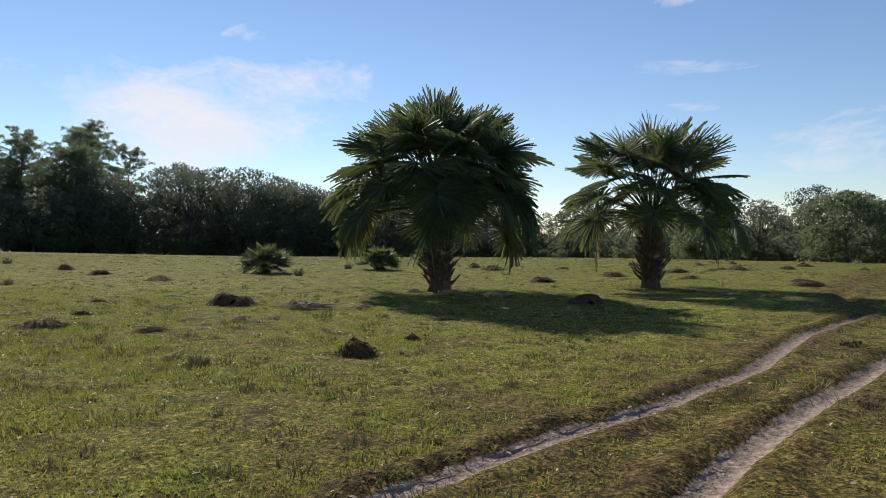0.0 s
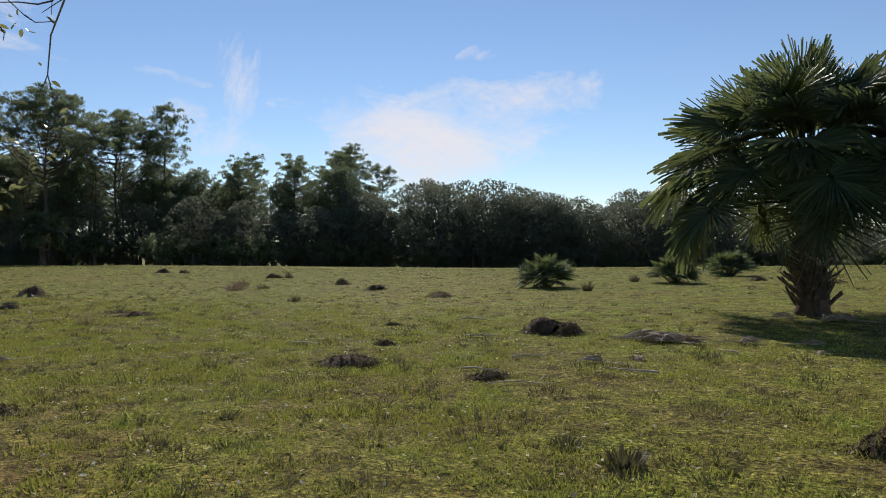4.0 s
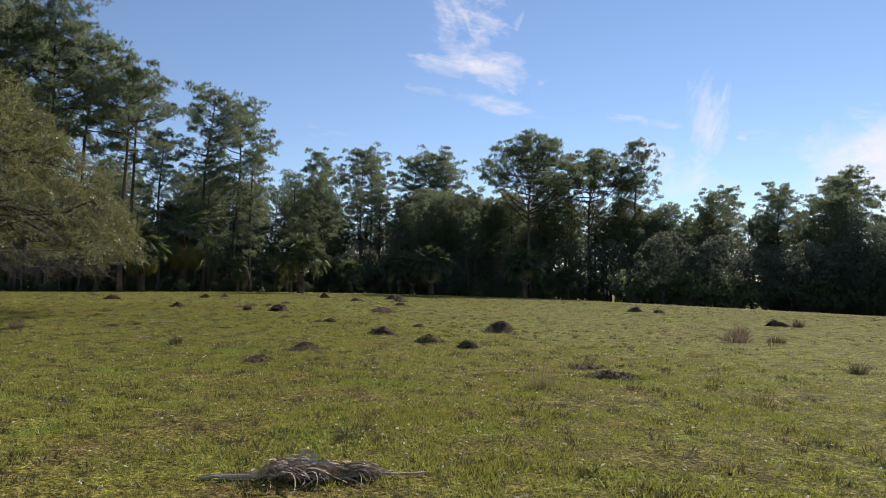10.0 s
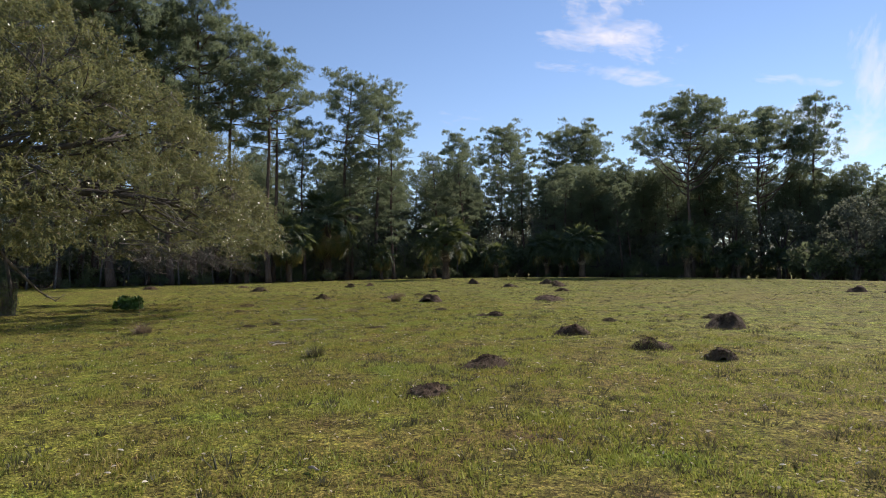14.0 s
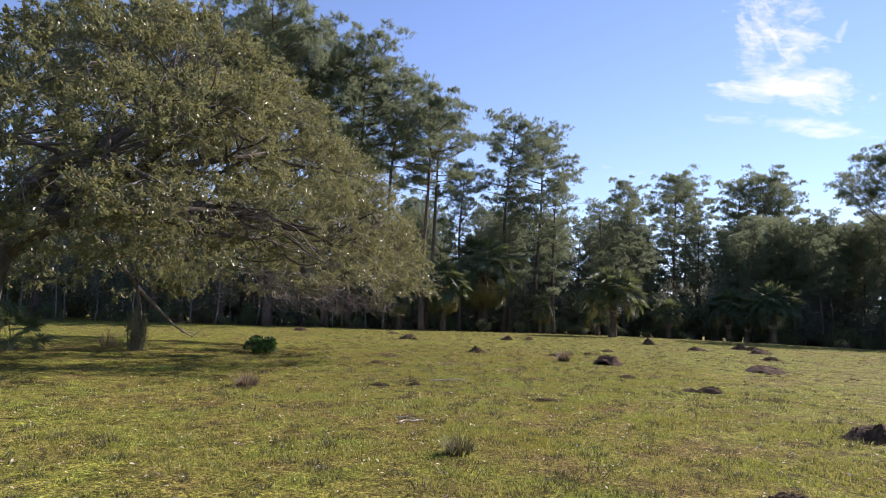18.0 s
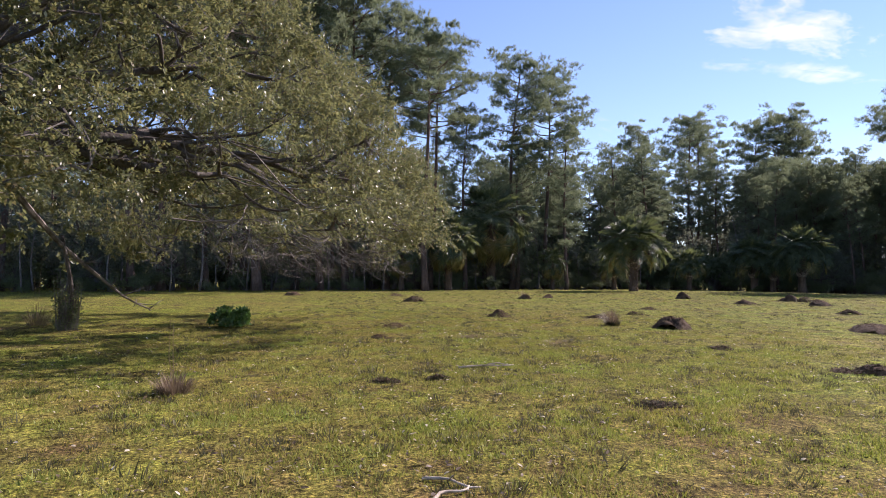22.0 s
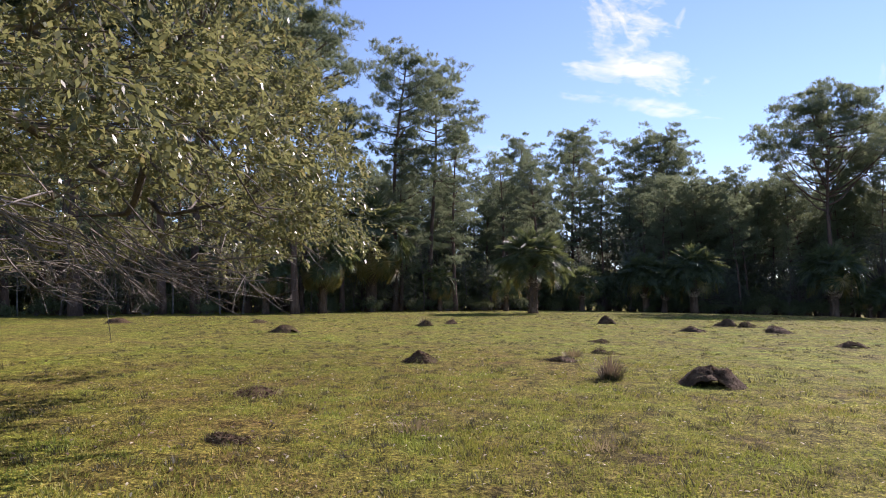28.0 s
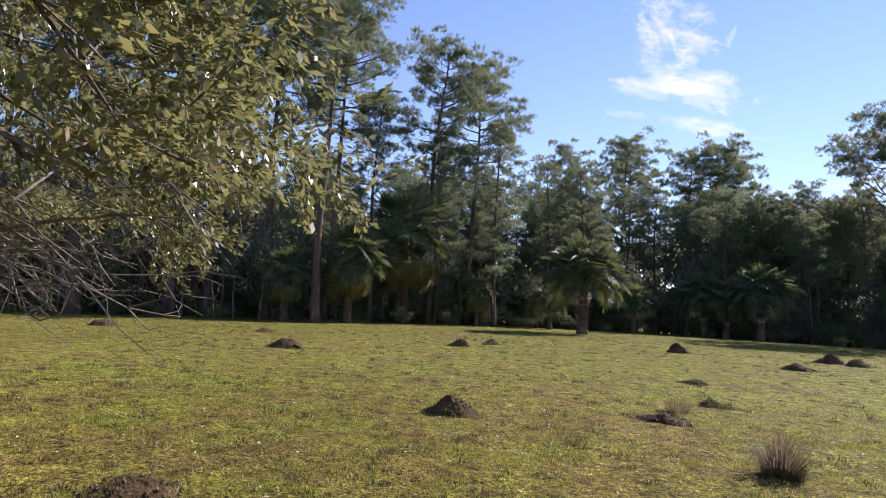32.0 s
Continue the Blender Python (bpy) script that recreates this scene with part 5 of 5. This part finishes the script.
for x, y, turn, s, i in ((-4.3, 13.65, -12, 0.85, 0), (-4.1, 13.5, -4, 0.8, 1), (-2.9, 13.35, 172, 0.8, 2), (-3.9, 13.6, -20, 0.75, 3), (-3.2, 13.45, 160, 0.8, 1), (-3.6, 13.4, -10, 0.7, 2), (-2.8, 13.45, 0, 0.6, 3), (-1.9, 13.4, 20, 0.5, 2), (-3.75, 11.3, 160, 0.5, 1), (-3.55, 11.35, 100, 0.4, 2), (-12.3, 8.2, 65, 0.75, 0), (-12.2, 8.3, 70, 0.72, 1), (-11.8, 9.45, 246, 0.75, 2), (-12.15, 8.45, 62, 0.7, 3), (-11.95, 9.35, 250, 0.7, 0), (-12.05, 8.7, 68, 0.65, 2), (-12.0, 8.9, 64, 0.5, 1), (-1.4, 16.2, 40, 0.8, 0), (-0.2, 16.4, 150, 0.8, 1), (0.8, 16.9, 200, 0.7, 2), (-2.2, 16.8, 20, 0.7, 1), (-1.6, 12.5, 70, 0.3, 2)):
    fallen_frond(x, y, turn, 0.85 * s, i)


def stick(x, y, turn, length, r, crook=0.1, forks=1, material=BLEACHED, label="pale weathered stick lying on the grass"):
    ob = tagged(new("stick"), label, "stick", "sticks on the grass")
    ob.matrix_basis = at(x, y, turn)
    s = np.linspace(0, 1, 8)
    p = np.stack([(s - 0.5) * length, crook * np.sin(s * 5) * length * 0.5, r + 0.012 + 0.012 * np.abs(np.sin(s * 4))], 1)
    p[1:-1, 1] += rng.normal(0, 0.025 * length, 6)
    sh = Shape()
    tube(sh, p, r * (1.1 - 0.6 * s), 6, 0.25)
    for i in range(forks):
        u = 3 + 2 * (i % 2)
        e = p[u] + np.array([0.16 * length, (0.2 if i % 2 else -0.2) * length, 0.06])
        tube(sh, np.array([p[u], (p[u] + e) / 2, e]), [0.7 * r, 0.5 * r, 0.2 * r], 5)
    part("wood", sh, material, ob, smooth=True)


for row in ((-31.7, 10.5, 105, 0.9, 0.016, 0.1, 1), (-26.0, 9.35, 60, 0.45, 0.012, 0.2, 1), (-25.75, 9.3, 150, 0.4, 0.014, 0.3, 0), (-31.9, 10.75, 80, 0.24, 0.016, 0.4, 0), (-11.8, 9.3, 72, 0.8, 0.012, 0.04, 1), (-12.1, 8.6, 66, 0.9, 0.01, 0.05, 0), (-3.6, 10.9, 170, 0.6, 0.012, 0.05, 1), (-5.3, 10.5, 5, 0.5, 0.014, 0.05, 0), (-5.0, 11.6, 40, 0.45, 0.012, 0.08, 0), (-6.2, 13.3, 12, 0.6, 0.014, 0.1, 1), (-4.6, 9.9, 20, 0.7, 0.008, 0.1, 2), (-16.9, 8.8, 30, 0.12, 0.012, 0.1, 0), (-2.6, 12.6, 140, 0.3, 0.012, 0.1, 0), (-7.2, 15.6, 0, 0.5, 0.02, 0.1, 0), (-8.6, 11.9, 10, 0.5, 0.012, 0.1, 0)):
    stick(*row)

# ---- clouds ----
def cloud_matter():
    m, n, l, bs = shader("cirrus")
    au, av = n.new("ShaderNodeAttribute"), n.new("ShaderNodeAttribute")
    au.attribute_name, av.attribute_name = "across", "fade"
    oi = n.new("ShaderNodeObjectInfo")
    cx, t, t2 = n.new("ShaderNodeVectorMath"), n.new("ShaderNodeTexNoise"), n.new("ShaderNodeTexNoise")
    cx.operation = "ADD"
    off = n.new("ShaderNodeCombineXYZ")
    mul = n.new("ShaderNodeMath")
    mul.operation = "MULTIPLY"
    l.new(oi.outputs["Random"], mul.inputs[0])
    mul.inputs[1].default_value = 60
    l.new(mul.outputs[0], off.inputs[2])
    l.new(au.outputs["Vector"], cx.inputs[0])
    l.new(off.outputs[0], cx.inputs[1])
    for q, s, d, dist in ((t, 1.1, 6, 0.6), (t2, 5.0, 6, 1.2)):
        l.new(cx.outputs[0], q.inputs["Vector"])
        q.inputs["Scale"].default_value, q.inputs["Detail"].default_value, q.inputs["Roughness"].default_value, q.inputs["Distortion"].default_value = s, d, 0.58, dist
    val = av.outputs["Fac"]
    for q, amp in ((t, 2.6), (t2, 0.9)):
        w = n.new("ShaderNodeMath")
        w.operation = "SUBTRACT"
        l.new(q.outputs["Fac"], w.inputs[0])
        w.inputs[1].default_value = 0.5
        x = n.new("ShaderNodeMath")
        x.operation = "MULTIPLY_ADD"
        l.new(w.outputs[0], x.inputs[0])
        x.inputs[1].default_value = amp
        l.new(val, x.inputs[2])
        val = x.outputs[0]
    r = n.new("ShaderNodeValToRGB")
    r.color_ramp.elements[0].position, r.color_ramp.elements[1].position = 0.0, 0.95
    r.color_ramp.elements[1].color = (0.8, 0.8, 0.8, 1)
    l.new(val, r.inputs["Fac"])
    em, tp, mx = n.new("ShaderNodeEmission"), n.new("ShaderNodeBsdfTransparent"), n.new("ShaderNodeMixShader")
    em.inputs["Color"].default_value = (1.0, 0.97, 0.97, 1)
    em.inputs["Strength"].default_value = 0.8
    l.new(r.outputs["Color"], mx.inputs["Fac"])
    l.new(tp.outputs[0], mx.inputs[1])
    l.new(em.outputs[0], mx.inputs[2])
    l.new(mx.outputs[0], n["Material Output"].inputs["Surface"])
    return m


CIRRUS = cloud_matter()


def cloud(yaw, up, wide, high, turn, thick, grain=(1.0, 3.0)):
    """A veil of cirrus far off: its extent in degrees, its tilt, its thickness and the stretch of its grain."""
    n = 25
    u, v = np.meshgrid(np.linspace(-1, 1, n), np.linspace(-1, 1, n), indexing="ij")
    wide, high = wide * 1.25, high * 1.35
    c, s = math.cos(radians(turn)), math.sin(radians(turn))
    du, dv = wide * u, high * v
    a, e = np.radians(yaw - (du * c - dv * s)), np.radians(up + du * s + dv * c)
    p = 3200 * np.stack([-np.sin(a) * np.cos(e), np.cos(a) * np.cos(e), np.sin(e)], -1)
    i, j = np.meshgrid(np.arange(n - 1), np.arange(n - 1), indexing="ij")
    q = np.stack([i * n + j, (i + 1) * n + j, (i + 1) * n + j + 1, i * n + j + 1], -1).reshape(-1, 4)
    me = Shape().add(p, q).mesh("cloud", CIRRUS, True)
    w = me.attributes.new("across", "FLOAT_VECTOR", "POINT")
    w.data.foreach_set("vector", np.stack([u * wide / 9 * grain[0], v * high / 9 * grain[1], 0 * u], -1).astype(np.float32).ravel())
    f = me.attributes.new("fade", "FLOAT", "POINT")
    f.data.foreach_set("value", (thick + 0.08 - 1.3 * ((u + 0.15 * np.sin(3 * v + yaw)) ** 2 + (v + 0.2 * np.sin(2.5 * u + yaw)) ** 2) - 2.0 * np.clip(np.maximum(abs(u), abs(v)) - 0.75, 0, 1)).astype(np.float32).ravel())
    ob = tagged(new("cloud", me), "thin white wisp of cirrus cloud in blue sky", "cloud", kind="structure")
    ob.visible_shadow = False


for row in ((21.2, 9.8, 11.5, 4.6, -4, 0.72, (1.0, 1.8)), (23.5, 8.4, 8, 2.6, -6, 0.4, (1.0, 2.2)), (38.6, 14.0, 2.4, 4.6, -16, 0.36, (2.0, 0.8)), (57.0, 20.8, 6.8, 4.6, -12, 0.28, (1.4, 3.0)), (56.6, 17.6, 7.2, 1.7, -6, 0.3, (1.0, 3.0)), (56.6, 15.4, 8.0, 1.1, -9, 0.28, (1.0, 3.0)), (59.0, 23.5, 3.0, 4.5, 24, 0.1, (2.4, 1.2)), (53.5, 22.0, 2.4, 0.6, 42, 0.26, (1.0, 2.0)),
            (39.5, 10.0, 9, 3.2, -3, 0.18, (1.0, 1.6)), (19.0, 15.6, 2.2, 0.9, 18, 0.2, (1.0, 2.0)), (-14.7, 12.7, 9, 0.9, -1, 0.16, (0.7, 2.0)), (-17.3, 10.1, 3.2, 0.6, 0, 0.2, (0.7, 2.0)), (-27.6, 8.5, 5, 0.7, 3, 0.2, (0.7, 2.0)), (-26, 5.5, 10, 3.0, 4, 0.14, (0.8, 1.8)), (-15.5, 18.3, 3.0, 1.2, 0, 0.2, (1.0, 1.6)), (72, 12.0, 7, 2.0, -5, 0.14, (0.8, 1.8)), (44, 13.6, 5, 0.7, -6, 0.2, (0.7, 2.0))):
    cloud(*row)


# ---- grass, leaves and crumbs ----
def scatter(n, spread, line):
    """Places round a line, thinning out away from it."""
    seg = np.array(line, float)
    ln = np.hypot(*np.diff(seg, axis=0).T)
    i = rng.choice(len(ln), n, p=ln / ln.sum())
    u = rng.random((n, 1))
    p = seg[i] * (1 - u) + seg[i + 1] * u
    return p + unit(rng.normal(size=(n, 2))) * (spread * rng.random((n, 1)) ** 0.8)


def grass():
    n = 600000
    p = scatter(n, 8.0, TRACK)
    x, y = p[:, 0], p[:, 1]
    patch = np.sin(x * 2.3 + 1.7 * np.sin(y * 1.9)) * np.cos(y * 2.9 + np.sin(x * 1.3)) + 0.5 * np.sin(x * 7 + 3 * np.sin(y * 5))
    keep = (patch + rng.normal(0, 0.6, n) > -0.45) & (np.minimum(near_line(x, y, RUT_A), near_line(x, y, RUT_B)) > 0.13 + 0.1 * rng.random(n))
    x, y = x[keep], y[keep]
    m = len(x)
    b = np.stack([x, y, G(x, y) - 0.012], 1)
    h = rng.uniform(0.014, 0.04, m) * (0.8 + 0.5 * (patch[keep] > 0.5))
    a = rng.uniform(0, 6.28, m)
    lean = h * rng.uniform(0.2, 1.3, m)
    tip = b + np.stack([lean * np.cos(a), lean * np.sin(a), h + 0.012], 1)
    k = rng.uniform(0, 6.28, m)
    wd = rng.uniform(0.0035, 0.009, m)
    sh = Shape()
    blades(sh, b, tip, np.stack([wd * np.cos(k), wd * np.sin(k), 0 * k], 1))
    ob = new("pasture_grass", sh.mesh("pasture_grass", TURF))
    tagged(ob, "short cropped pasture grass, green with dry blades", "grass", kind="stuff")


grass()


def fallen_leaves():
    sh = Shape()
    for n, spread, size in ((5200, 8.0, 0.036),):
        p = scatter(n, spread, TRACK)
        c = np.stack([p[:, 0], p[:, 1], G(p[:, 0], p[:, 1]) + 0.03], 1)
        a = rng.uniform(0, 6.28, n)
        ln = size * rng.uniform(0.5, 1.7, n)
        leaf_cards(sh, c, np.stack([np.cos(a), np.sin(a), rng.normal(0, 0.35, n)], 1), unit(np.array([0, 0, 1.0]) + 0.5 * ball_ways(n)), ln, 0.45 * ln, 6)
    tagged(new("fallen_leaves", sh.mesh("fallen_leaves", PALE_LEAF)), "pale dry leaves scattered on the grass", "leaves", kind="stuff")


def crumbs():
    sh = Shape()
    p = np.concatenate([scatter(1500, 10.0, TRACK), np.stack([rng.uniform(-62, 14, 1500), rng.uniform(5, 45, 1500)], 1)])
    for x, y in p:
        s = rng.uniform(0.006, 0.016) if rng.random() < 0.9 else rng.uniform(0.012, 0.024)
        lump(sh, np.array([x, y, float(G(x, y)) + 0.2 * s]), s)
    tagged(new("soil_crumbs", sh.mesh("soil_crumbs", SOIL)), "dark crumbs of soil and dung on the pasture", "soil", kind="stuff")


def hummocks(name, material, label, n, per, low, high, rad, seed):
    """Low uneven clumps in the turf: short blades that lean out of a small raised cushion."""
    r = np.random.default_rng(seed)
    sh = Shape()
    p = np.concatenate([scatter(n // 2, 11.0, TRACK), np.stack([r.uniform(-70, 14, n - n // 2), 6 + 46 * r.random(n - n // 2) ** 1.3], 1)])
    p = p[np.minimum(near_line(p[:, 0], p[:, 1], RUT_A), near_line(p[:, 0], p[:, 1], RUT_B)) > 0.25]
    n = len(p)
    size = r.uniform(0.4, 1.0, n) * (1 + 0.9 * (r.random(n) < 0.12))
    a, d = r.uniform(0, 6.28, n * per), np.sqrt(r.random(n * per))
    spread = np.repeat(rad * size, per) * d
    stretch = np.repeat(r.uniform(0.7, 1.9, n), per)
    x, y = np.repeat(p[:, 0], per) + spread * np.cos(a) * stretch, np.repeat(p[:, 1], per) + spread * np.sin(a)
    m = len(x)
    cushion = np.repeat(size * low, per) * (1 - d ** 2)
    b = np.stack([x, y, G(x, y) - 0.015 + 0.7 * cushion], 1)
    h = np.repeat(size, per) * r.uniform(0.4, 1.0, m) * high
    tip = b + np.stack([h * (0.9 * d * np.cos(a) + r.normal(0, 0.35, m)), h * (0.9 * d * np.sin(a) + r.normal(0, 0.35, m)), h + 0.01], 1)
    k = r.uniform(0, 6.28, m)
    wd = r.uniform(0.004, 0.009, m)
    blades(sh, b, tip, np.stack([wd * np.cos(k), wd * np.sin(k), 0 * k], 1))
    tagged(new(name, sh.mesh(name, material)), label, "grass", kind="stuff")


def oak_litter():
    sh = Shape()
    n = 9000
    a, d = rng.uniform(0, 6.28, n), 11.0 * np.sqrt(rng.random(n))
    p = np.stack([-33.5 + 1.1 * d * np.cos(a), 3.5 + 0.8 * d * np.sin(a)], 1)
    k = noise_gap(np.stack([p[:, 0], p[:, 1], 0 * a], 1) * 0.9) + rng.normal(0, 0.35, n) > 0.1
    p = p[k]
    n = len(p)
    c = np.stack([p[:, 0], p[:, 1], G(p[:, 0], p[:, 1]) + 0.022], 1)
    a = rng.uniform(0, 6.28, n)
    ln = 0.05 * rng.uniform(0.6, 1.5, n)
    leaf_cards(sh, c, np.stack([np.cos(a), np.sin(a), rng.normal(0, 0.3, n)], 1), unit(np.array([0, 0, 1.0]) + 0.5 * ball_ways(n)), ln, 0.45 * ln, 6)
    tagged(new("oak_leaf_litter", sh.mesh("oak_leaf_litter", RUST)), "brown fallen oak leaves lying in drifts on the grass", "leaves", kind="stuff")


fallen_leaves()
oak_litter()
crumbs()
hummocks("rough_grass", TUFT, "scattered rough dark grass tufts", 4600, 26, 0.05, 0.07, 0.11, 5)
hummocks("close_turf", TURF, "fine clumps of cropped green turf", 12000, 22, 0.035, 0.035, 0.09, 7)
hummocks("turf_hummocks", TURF, "low uneven green hummocks in the turf", 4200, 30, 0.05, 0.05, 0.17, 6)
